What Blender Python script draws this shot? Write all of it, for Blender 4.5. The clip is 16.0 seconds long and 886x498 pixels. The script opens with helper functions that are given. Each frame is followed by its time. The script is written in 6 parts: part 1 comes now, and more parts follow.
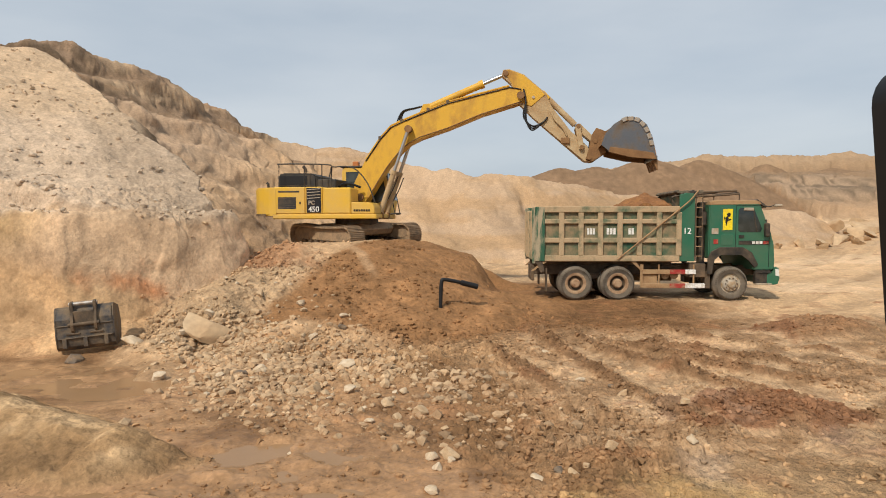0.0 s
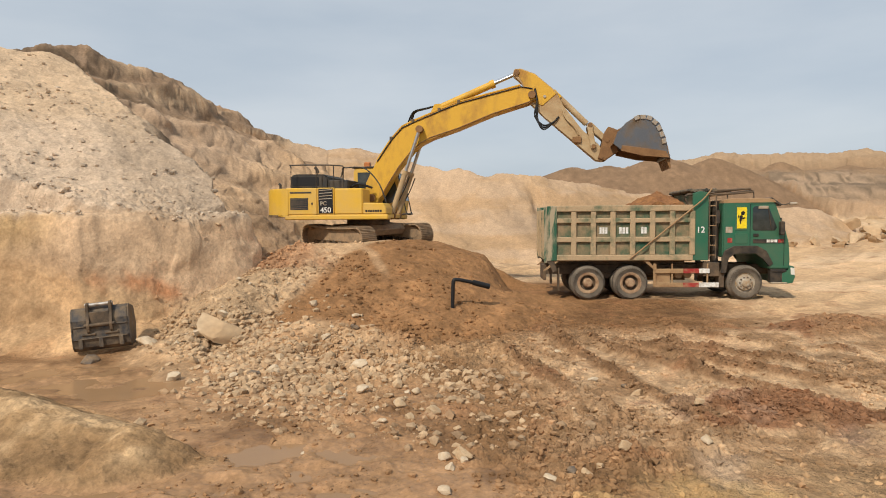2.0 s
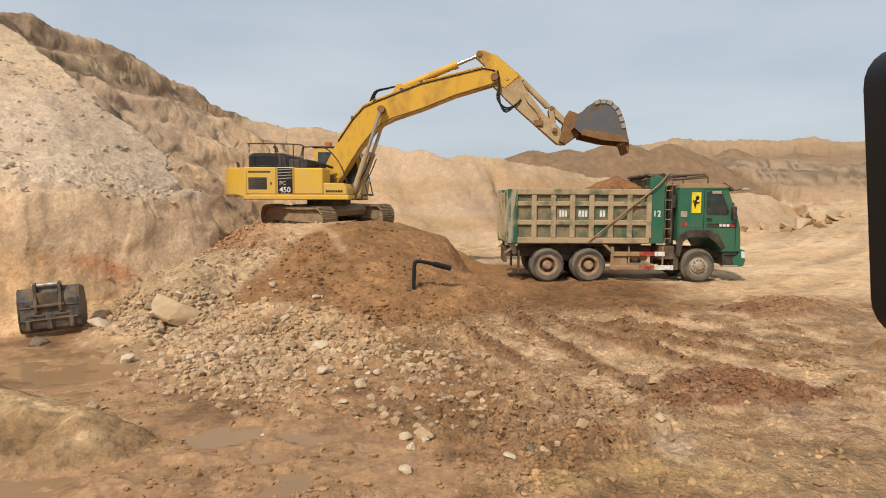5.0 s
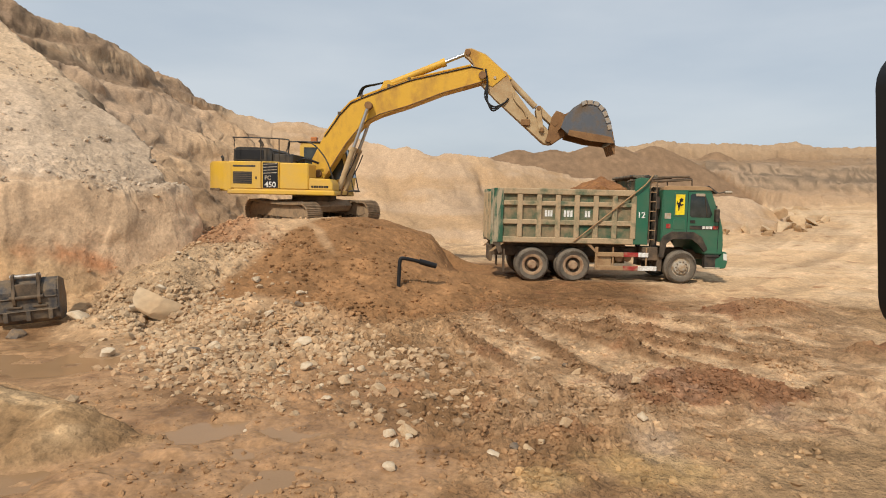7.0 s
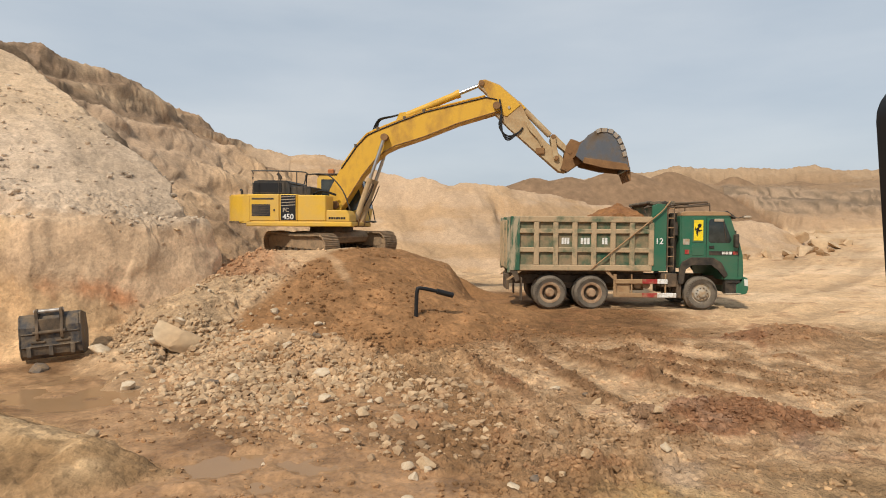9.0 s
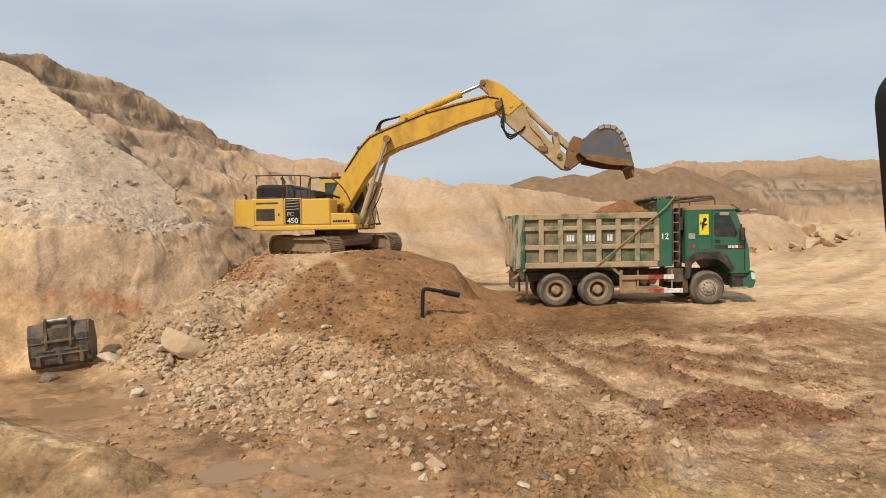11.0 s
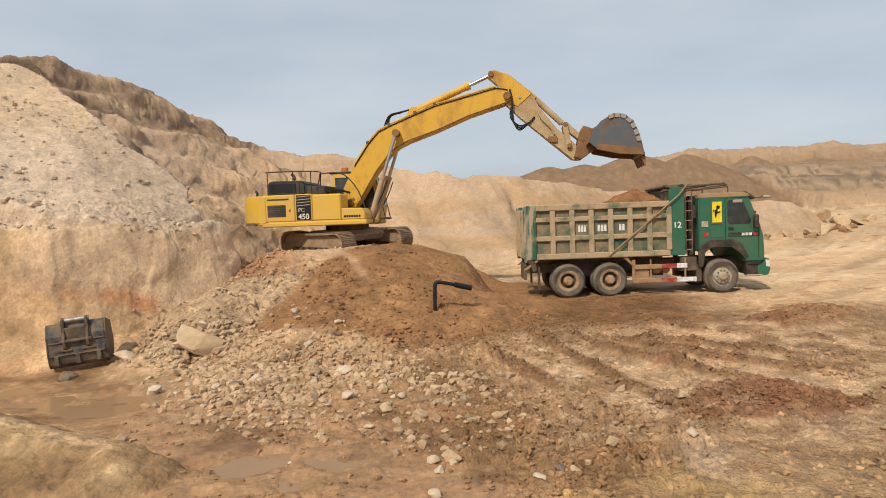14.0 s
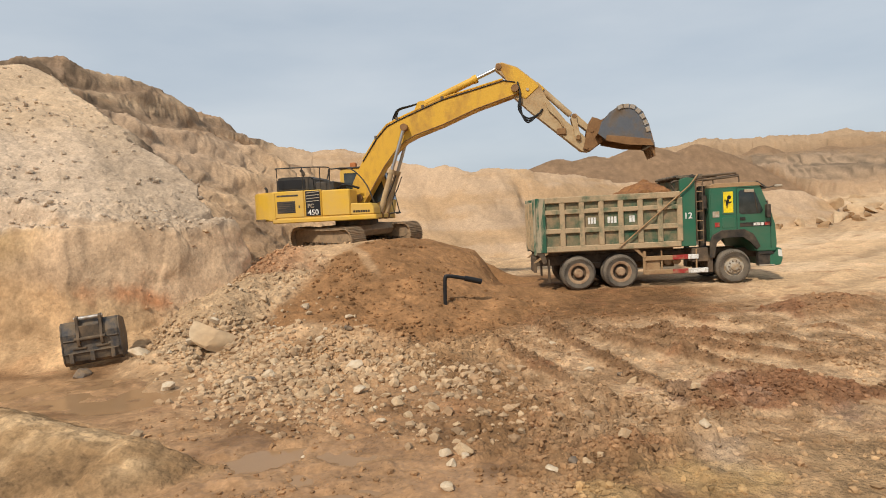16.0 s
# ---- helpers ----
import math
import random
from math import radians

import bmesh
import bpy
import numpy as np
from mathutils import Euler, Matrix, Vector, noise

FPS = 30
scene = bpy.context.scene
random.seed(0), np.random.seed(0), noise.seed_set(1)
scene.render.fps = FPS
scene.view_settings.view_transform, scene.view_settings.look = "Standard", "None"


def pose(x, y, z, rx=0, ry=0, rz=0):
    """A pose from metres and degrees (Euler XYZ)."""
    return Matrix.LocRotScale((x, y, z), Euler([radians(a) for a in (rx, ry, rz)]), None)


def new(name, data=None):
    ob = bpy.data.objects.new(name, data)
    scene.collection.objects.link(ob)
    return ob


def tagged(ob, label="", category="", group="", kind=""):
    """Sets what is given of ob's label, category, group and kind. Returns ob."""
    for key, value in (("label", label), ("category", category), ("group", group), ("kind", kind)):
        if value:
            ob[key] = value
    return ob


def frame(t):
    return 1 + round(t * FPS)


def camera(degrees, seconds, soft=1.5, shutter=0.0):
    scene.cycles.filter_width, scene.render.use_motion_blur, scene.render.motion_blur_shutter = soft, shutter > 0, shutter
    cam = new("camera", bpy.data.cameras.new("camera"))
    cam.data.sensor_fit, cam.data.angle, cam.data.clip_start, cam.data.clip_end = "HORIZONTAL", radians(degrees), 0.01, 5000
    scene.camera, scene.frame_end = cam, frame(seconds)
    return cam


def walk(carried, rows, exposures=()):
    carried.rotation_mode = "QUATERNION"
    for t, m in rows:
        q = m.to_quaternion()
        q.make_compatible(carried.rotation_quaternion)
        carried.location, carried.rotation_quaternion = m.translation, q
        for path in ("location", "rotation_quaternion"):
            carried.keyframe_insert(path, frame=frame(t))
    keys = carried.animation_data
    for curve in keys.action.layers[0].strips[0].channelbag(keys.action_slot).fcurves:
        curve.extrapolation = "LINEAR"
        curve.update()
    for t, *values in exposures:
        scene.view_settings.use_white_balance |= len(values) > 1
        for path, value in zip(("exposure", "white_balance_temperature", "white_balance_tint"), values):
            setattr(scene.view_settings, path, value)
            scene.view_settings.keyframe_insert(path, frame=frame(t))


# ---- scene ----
cam = camera(70.4, 16.0, soft=1.0)
PATH = [
    (0, pose(0.093, -0.017, 2.556, 87.21, 0.09, 0.34)),
    (0.5, pose(0.092, -0.019, 2.550, 87.29, 0.07, 0.61)),
    (1, pose(0.095, -0.012, 2.551, 87.38, 0.17, 1.02)),
    (1.5, pose(0.095, -0.017, 2.552, 87.40, 0.30, 1.35)),
    (2, pose(0.092, -0.013, 2.552, 87.23, 0.41, 1.39)),
    (2.5, pose(0.090, -0.015, 2.550, 86.87, 0.48, 1.08)),
    (3, pose(0.091, -0.015, 2.551, 86.42, 0.38, 0.58)),
    (3.5, pose(0.092, -0.015, 2.550, 86.13, 0.14, 0.14)),
    (4, pose(0.094, -0.019, 2.551, 85.99, -0.03, -0.26)),
    (4.5, pose(0.093, -0.017, 2.552, 85.84, -0.17, -0.93)),
    (5, pose(0.066, -0.010, 2.551, 85.55, -0.25, -2.18)),
    (5.2, pose(0.065, -0.009, 2.550, 85.35, -0.26, -2.76)),
    (7.3, pose(0.016, -0.001, 2.543, 85.39, -1.33, -3.48)),
    (7.5, pose(0.006, 0.024, 2.547, 85.75, -1.36, -3.00)),
    (8, pose(0.019, -0.001, 2.552, 86.89, -1.30, -2.23)),
    (8.5, pose(0.038, -0.015, 2.555, 87.95, -0.85, -2.10)),
    (11, pose(0.055, -0.012, 2.551, 88.05, 1.00, -1.58)),
    (11.5, pose(0.055, -0.013, 2.553, 87.84, 1.24, -1.46)),
    (12, pose(0.057, -0.010, 2.550, 87.71, 1.44, -1.35)),
    (12.5, pose(0.058, -0.012, 2.548, 87.66, 1.62, -1.23)),
    (13, pose(0.056, -0.011, 2.550, 87.60, 1.77, -1.05)),
    (13.5, pose(0.058, -0.008, 2.549, 87.54, 1.96, -0.83)),
    (14, pose(0.049, 0.000, 2.547, 87.45, 2.13, -0.61)),
    (14.5, pose(0.049, -0.002, 2.549, 87.33, 2.36, -0.35)),
    (15, pose(0.051, -0.002, 2.548, 87.20, 2.58, -0.10)),
    (15.5, pose(0.052, 0.002, 2.544, 87.08, 2.76, 0.10)),
    (16, pose(0.053, 0.002, 2.545, 86.94, 2.90, 0.24)),
]
walk(cam, PATH)

# ---- world, sun, exposure ----
SUN_AZ, SUN_EL = radians(211), radians(46)
world = bpy.data.worlds.new("hazy_sky")
scene.world = world
world.use_nodes = True
wn, wl = world.node_tree.nodes, world.node_tree.links
wn.clear()
w_out = wn.new("ShaderNodeOutputWorld")
w_bg = wn.new("ShaderNodeBackground")
w_sky = wn.new("ShaderNodeTexSky")
w_sky.sky_type, w_sky.sun_disc = "NISHITA", False
w_sky.sun_elevation, w_sky.sun_rotation = SUN_EL, SUN_AZ
w_sky.air_density, w_sky.dust_density, w_sky.ozone_density = 1.0, 2.5, 1.0
w_gain = wn.new("ShaderNodeVectorMath")
w_gain.operation = "SCALE"
w_gain.inputs["Scale"].default_value = 0.10
w_tc = wn.new("ShaderNodeTexCoord")
w_map = wn.new("ShaderNodeMapping")
w_map.inputs["Scale"].default_value = (1.2, 1.2, 4.5)
w_noise = wn.new("ShaderNodeTexNoise")
w_noise.inputs["Scale"].default_value, w_noise.inputs["Detail"].default_value = 1.6, 6
w_noise.inputs["Roughness"].default_value = 0.5
w_ramp = wn.new("ShaderNodeValToRGB")
w_ramp.color_ramp.elements[0].position, w_ramp.color_ramp.elements[0].color = 0.33, (0.55, 0.63, 0.715, 1)
w_ramp.color_ramp.elements[1].position, w_ramp.color_ramp.elements[1].color = 0.68, (0.72, 0.775, 0.825, 1)
w_mix = wn.new("ShaderNodeMix")
w_mix.data_type = "RGBA"
w_mix.inputs["Factor"].default_value = 0.82
wl.new(w_tc.outputs["Generated"], w_map.inputs["Vector"])
wl.new(w_map.outputs["Vector"], w_noise.inputs["Vector"])
wl.new(w_noise.outputs["Fac"], w_ramp.inputs["Fac"])
wl.new(w_sky.outputs["Color"], w_gain.inputs[0])
wl.new(w_gain.outputs["Vector"], w_mix.inputs["A"])
wl.new(w_ramp.outputs["Color"], w_mix.inputs["B"])
wl.new(w_mix.outputs["Result"], w_bg.inputs["Color"])
w_bg.inputs["Strength"].default_value = 0.94
wl.new(w_bg.outputs["Background"], w_out.inputs["Surface"])

sun = new("sun", bpy.data.lights.new("sun", "SUN"))
sun.data.energy, sun.data.angle, sun.data.color = 3.45, radians(2), (1.0, 0.89, 0.74)
sun_way = Vector((math.sin(SUN_AZ) * math.cos(SUN_EL), math.cos(SUN_AZ) * math.cos(SUN_EL), math.sin(SUN_EL)))
sun.rotation_euler = sun_way.to_track_quat("Z", "Y").to_euler()


# ---- materials ----
def material(name, base, rough=0.8, metal=0.0, second=None, scale=6.0, cover=0.5, soft=0.12, bump=0.0, bump_scale=40.0,
             grain=0.15, attribute="", specular=0.3, stretch=(1, 1, 1), second_rough=None):
    """A worn surface: the base colour, a second colour (dust, rust, dirt) over part of it, fine grain and relief."""
    m = bpy.data.materials.new(name)
    m.use_nodes = True
    n, l = m.node_tree.nodes, m.node_tree.links
    bsdf = n["Principled BSDF"]
    bsdf.inputs["Metallic"].default_value = metal
    bsdf.inputs["Specular IOR Level"].default_value = specular
    tc = n.new("ShaderNodeTexCoord")
    info = n.new("ShaderNodeObjectInfo")
    mp = n.new("ShaderNodeMapping")
    mp.inputs["Scale"].default_value = stretch
    l.new(tc.outputs["Object"], mp.inputs["Vector"])
    shift = n.new("ShaderNodeMath")
    shift.operation = "MULTIPLY"
    shift.inputs[1].default_value = 37.0
    l.new(info.outputs["Random"], shift.inputs[0])
    big = n.new("ShaderNodeTexNoise")
    big.noise_dimensions = "4D"
    big.inputs["Scale"].default_value, big.inputs["Detail"].default_value = scale, 7
    big.inputs["Roughness"].default_value = 0.62
    l.new(mp.outputs["Vector"], big.inputs["Vector"])
    l.new(shift.outputs[0], big.inputs["W"])
    fine = n.new("ShaderNodeTexNoise")
    fine.inputs["Scale"].default_value, fine.inputs["Detail"].default_value = bump_scale, 5
    l.new(tc.outputs["Object"], fine.inputs["Vector"])
    if attribute:
        at = n.new("ShaderNodeAttribute")
        at.attribute_name = attribute
        colour = at.outputs["Color"]
    else:
        rgb = n.new("ShaderNodeRGB")
        rgb.outputs[0].default_value = (*base, 1)
        colour = rgb.outputs[0]
    rough_out = None
    if second:
        ramp = n.new("ShaderNodeMapRange")
        mid = 0.5 + (0.5 - cover) * 0.5
        ramp.inputs["From Min"].default_value, ramp.inputs["From Max"].default_value = mid - soft, mid + soft
        l.new(big.outputs["Fac"], ramp.inputs["Value"])
        mix = n.new("ShaderNodeMix")
        mix.data_type = "RGBA"
        l.new(ramp.outputs["Result"], mix.inputs["Factor"])
        l.new(colour, mix.inputs["A"])
        mix.inputs["B"].default_value = (*second, 1)
        colour = mix.outputs["Result"]
        if second_rough is not None:
            rr = n.new("ShaderNodeMapRange")
            rr.inputs["To Min"].default_value, rr.inputs["To Max"].default_value = rough, second_rough
            l.new(ramp.outputs["Result"], rr.inputs["Value"])
            rough_out = rr.outputs["Result"]
    g = n.new("ShaderNodeMapRange")
    g.inputs["From Min"].default_value, g.inputs["From Max"].default_value = 0.25, 0.75
    g.inputs["To Min"].default_value, g.inputs["To Max"].default_value = 1 - grain, 1 + grain
    l.new(fine.outputs["Fac"], g.inputs["Value"])
    vm = n.new("ShaderNodeVectorMath")
    vm.operation = "SCALE"
    l.new(colour, vm.inputs[0])
    l.new(g.outputs["Result"], vm.inputs["Scale"])
    l.new(vm.outputs["Vector"], bsdf.inputs["Base Color"])
    if rough_out:
        l.new(rough_out, bsdf.inputs["Roughness"])
    else:
        bsdf.inputs["Roughness"].default_value = rough
    if bump:
        b = n.new("ShaderNodeBump")
        b.inputs["Strength"].default_value, b.inputs["Distance"].default_value = bump, 0.02
        l.new(fine.outputs["Fac"], b.inputs["Height"])
        l.new(b.outputs["Normal"], bsdf.inputs["Normal"])
    return m


DUST = (0.34, 0.24, 0.14)

def earth_material():
    """Soil whose tint comes with the mesh, broken up by clods, pebbles, grain at real size and painted specks of
    shadow.
    """
    m = material("earth", (0.3, 0.2, 0.1), 0.95, attribute="soil", specular=0.12, grain=0.18, bump_scale=11.0)
    n, l = m.node_tree.nodes, m.node_tree.links
    bsdf = n["Principled BSDF"]
    tc = n.new("ShaderNodeTexCoord")
    base = bsdf.inputs["Base Color"].links[0].from_socket

    def noise_at(scale, detail, rough=0.6):
        t = n.new("ShaderNodeTexNoise")
        t.inputs["Scale"].default_value, t.inputs["Detail"].default_value, t.inputs["Roughness"].default_value = scale, detail, rough
        l.new(tc.outputs["Object"], t.inputs["Vector"])
        return t.outputs["Fac"]

    def ranged(sock, a, b, c, d):
        r = n.new("ShaderNodeMapRange")
        for key, v in zip(("From Min", "From Max", "To Min", "To Max"), (a, b, c, d)):
            r.inputs[key].default_value = v
        l.new(sock, r.inputs["Value"])
        return r.outputs["Result"]

    def math_of(op, a, b):
        t = n.new("ShaderNodeMath")
        t.operation = op
        for i, v in enumerate((a, b)):
            if isinstance(v, (int, float)):
                t.inputs[i].default_value = v
            else:
                l.new(v, t.inputs[i])
        return t.outputs[0]

    mid, big, fine = noise_at(3.2, 7, 0.58), noise_at(0.45, 5), noise_at(26, 5, 0.7)
    cells = n.new("ShaderNodeTexVoronoi")
    cells.inputs["Scale"].default_value = 13.0
    warp = n.new("ShaderNodeVectorMath")
    warp.operation = "MULTIPLY_ADD"
    wn_ = n.new("ShaderNodeTexNoise")
    wn_.inputs["Scale"].default_value = 9.0
    l.new(tc.outputs["Object"], wn_.inputs["Vector"])
    l.new(wn_.outputs["Color"], warp.inputs[0])
    warp.inputs[1].default_value = (0.12, 0.12, 0.12)
    l.new(tc.outputs["Object"], warp.inputs[2])
    l.new(warp.outputs["Vector"], cells.inputs["Vector"])
    tone = math_of("MULTIPLY", ranged(mid, 0.28, 0.72, 0.76, 1.20), ranged(big, 0.3, 0.7, 0.86, 1.13))
    # dark spots painted into the tone as shadows of gravel and crumbs
    crumb_shadows = n.new("ShaderNodeTexVoronoi")
    crumb_shadows.inputs["Scale"].default_value = 21.0
    l.new(warp.outputs["Vector"], crumb_shadows.inputs["Vector"])
    where = math_of("MULTIPLY", ranged(crumb_shadows.outputs["Distance"], 0.34, 0.20, 0.0, 1.0), ranged(noise_at(1.7, 4), 0.46, 0.62, 0.0, 1.0))
    tone = math_of("MULTIPLY", tone, ranged(fine, 0.3, 0.7, 0.82, 1.16))
    tone = math_of("MULTIPLY", tone, ranged(where, 0.0, 1.0, 1.0, 0.62))
    tone = math_of("MULTIPLY", tone, ranged(cells.outputs["Distance"], 0.0, 0.9, 1.06, 0.90))
    loose = n.new("ShaderNodeAttribute")
    loose.attribute_name = "loose"
    tone = math_of("ADD", 1.0, math_of("MULTIPLY", math_of("SUBTRACT", tone, 1.0), ranged(loose.outputs["Fac"], 0.0, 0.9, 0.40, 1.1)))
    scale = n.new("ShaderNodeVectorMath")
    scale.operation = "SCALE"
    l.new(base, scale.inputs[0])
    l.new(tone, scale.inputs["Scale"])
    l.new(scale.outputs["Vector"], bsdf.inputs["Base Color"])
    wet = n.new("ShaderNodeAttribute")
    wet.attribute_name = "wet"
    l.new(ranged(wet.outputs["Fac"], 0.3, 1.0, 0.95, 0.38), bsdf.inputs["Roughness"])
    dry = ranged(wet.outputs["Fac"], 0.2, 0.8, 1.0, 0.06)
    relief = math_of("ADD", math_of("MULTIPLY", mid, 2.6), math_of("MULTIPLY", fine, 0.5))
    relief = math_of("ADD", relief, math_of("MULTIPLY", cells.outputs["Distance"], -0.4))
    bump = n.new("ShaderNodeBump")
    bump.inputs["Distance"].default_value = 0.075
    l.new(math_of("MULTIPLY", dry, loose.outputs["Fac"]), bump.inputs["Strength"])
    l.new(relief, bump.inputs["Height"])
    l.new(bump.outputs["Normal"], bsdf.inputs["Normal"])
    return m


M_EARTH = earth_material()


# ---- noise on arrays ----
def lattice(ix, iy, iz, seed):
    h = (ix * 374761393 + iy * 668265263 + iz * 2147483647 + seed * 144665) & 0xFFFFFFFF
    h = ((h ^ (h >> 13)) * 1274126177) & 0xFFFFFFFF
    return ((h ^ (h >> 16)) & 0xFFFF) / 32767.5 - 1.0


def value_noise(x, y, z, seed):
    fx, fy, fz = np.floor(x), np.floor(y), np.floor(z)
    ix, iy, iz = fx.astype(np.int64), fy.astype(np.int64), fz.astype(np.int64)
    u, v, w = x - fx, y - fy, z - fz
    u, v, w = u * u * (3 - 2 * u), v * v * (3 - 2 * v), w * w * (3 - 2 * w)
    total = 0
    for a, wa in ((0, 1 - u), (1, u)):
        for b, wb in ((0, 1 - v), (1, v)):
            total = total + wa * wb * ((1 - w) * lattice(ix + a, iy + b, iz, seed) + w * lattice(ix + a, iy + b, iz + 1, seed))
    return total


def fbm(x, y, z=None, octaves=4, scale=1.0, seed=0, gain=0.5):
    z = np.zeros_like(x) if z is None else z
    total, amp = 0, 1.0
    for i in range(octaves):
        c, s = math.cos(0.7 * i + 0.4), math.sin(0.7 * i + 0.4)
        total = total + amp * value_noise((c * x - s * y) * scale, (s * x + c * y) * scale, z * scale, seed + 17 * i)
        scale, amp = scale * 2.07, amp * gain
    return total


def smooth(a, b, v):
    t = np.clip((v - a) / (b - a), 0, 1)
    return t * t * (3 - 2 * t)


def blend(a, b, t):
    return a + (b - a) * t


def along(line, x, y):
    """Distance to a line of points, its height at the nearest place, and the side (positive: on its left)."""
    best = np.full_like(x, 1e9)
    high, side = np.zeros_like(x), np.zeros_like(x)
    for (ax, ay, az), (bx, by, bz) in zip(line, line[1:]):
        dx, dy = bx - ax, by - ay
        t = np.clip(((x - ax) * dx + (y - ay) * dy) / (dx * dx + dy * dy), 0, 1)
        d = np.hypot(x - ax - t * dx, y - ay - t * dy)
        near = d < best - 1e-9
        best = np.where(near, d, best)
        high = np.where(near, az + t * (bz - az), high)
        side = np.where(near, np.sign(dx * (y - ay) - dy * (x - ax)), side)
    return best, high, side


# ---- landforms ----
CLIFF_FOOT = [(-60, 11, 0), (-20, 14.6, 0), (-11, 15.3, 0), (-9.3, 15.2, 0), (-8.3, 15.8, 0), (-7.0, 16.6, 0), (-6.1, 17.6, 0),
              (-5.7, 18.8, 0), (-6.3, 20.5, 0), (-9, 25, 0), (-13, 30, 0)]
DARK_RIDGE = [(-70, 36, 11.5), (-36, 34, 11.6), (-26, 32.5, 11.2), (-20.8, 32, 11.8), (-19.9, 33, 11.9), (-19, 34, 11.6), (-17.6, 36, 11.3), (-16.5, 38, 10.85),
              (-16.2, 40, 10.3), (-14.4, 42, 9.75), (-14.2, 43.5, 8.8), (-12.1, 46, 8.4), (-9.6, 47, 7.8), (-5.8, 48, 7.5), (-3, 60, 7.0), (0, 130, 6.5)]
SAND_RIDGE = [(-12.1, 46, 8.3), (-9.6, 47, 7.8), (-5.8, 47, 7.5), (-2.75, 45, 6.2), (-1.1, 44, 5.9), (1.6, 43, 5.3), (3.5, 43, 5.45), (6, 44, 5.4), (9, 45, 4.9),
              (12.5, 46, 4.2), (20, 47, 3.4), (27, 47.5, 2.9), (30, 48, 1.6), (33, 50, 0.4)]
FAR_RIDGE = [(-40, 84, 6), (5, 82, 6.6), (12, 83, 7.5), (20, 84, 8.7), (27, 86, 9.7), (33, 88, 10.2), (36.5, 88, 11.2), (40, 88, 11.0), (45, 88, 11.2), (52, 88, 11.1),
             (57.5, 88, 11.6), (60, 88, 11.0), (64, 89, 11.3), (110, 92, 12.3), (190, 60, 13)]
SPOIL_CONES = [(13.3, 73, 8.35, 0.36), (17.4, 73, 8.55, 0.33), (23.2, 73, 9.65, 0.42), (29.2, 73, 9.30, 0.48), (40.4, 80, 9.5, 0.55), (50.0, 82, 8.9, 0.30)]
# berms that wheels pressed up while turning, and dark mounds of tipped red earth
BERMS = [[(0.9, 13.3, 0), (1.35, 12.2, 0), (1.9, 10.9, 0), (2.3, 9.6, 0)], [(2.1, 14.2, 0), (2.47, 13.04, 0), (3.0, 11.4, 0), (3.44, 10.1, 0), (3.6, 9.3, 0)],
         [(2.9, 14.2, 0), (3.38, 13.05, 0), (4.1, 11.7, 0), (5.0, 10.6, 0), (5.6, 10.1, 0)], [(3.5, 13.7, 0), (4.1, 12.8, 0), (5.0, 11.7, 0), (6.0, 11.0, 0), (7.1, 10.6, 0)],
         [(4.2, 13.6, 0), (4.93, 12.7, 0), (5.8, 12.05, 0), (6.8, 11.6, 0), (8.0, 11.3, 0)], [(4.9, 14.9, 0), (5.9, 13.9, 0), (6.7, 13.2, 0), (7.7, 12.65, 0), (9.0, 12.3, 0)]]
RED_MOUNDS = [(4.75, 9.65, 1.45, 0.95, 0.17), (2.25, 7.70, 0.90, 0.50, 0.10), (8.6, 14.5, 1.5, 1.1, 0.24), (9.3, 11.2, 0.9, 0.55, 0.10), (3.7, 8.85, 0.6, 0.4, 0.10), (5.9, 9.2, 0.9, 0.5, 0.10)]
BANK = [(-12, 11.6, 0.10), (-7.2, 9.35, -0.05), (-5.4, 8.45, -0.12), (-4.2, 8.0, -0.27), (-3.3, 7.85, -0.50)]
WATER_Z = -0.60
MACHINE = (-3.20, 23.0)
FAR_TRUCK = (13.6, 37.5, -0.24)


def scree_planes(x, y):
    return -6.65 - 0.326 * x + 0.388 * y


def scree_edge(x, y):
    """Metres beyond the crest of the pale scree, towards the dark ridge."""
    return ((x + 6.0) * 9.0 + (y - 19.0) * 11.75) / 14.8


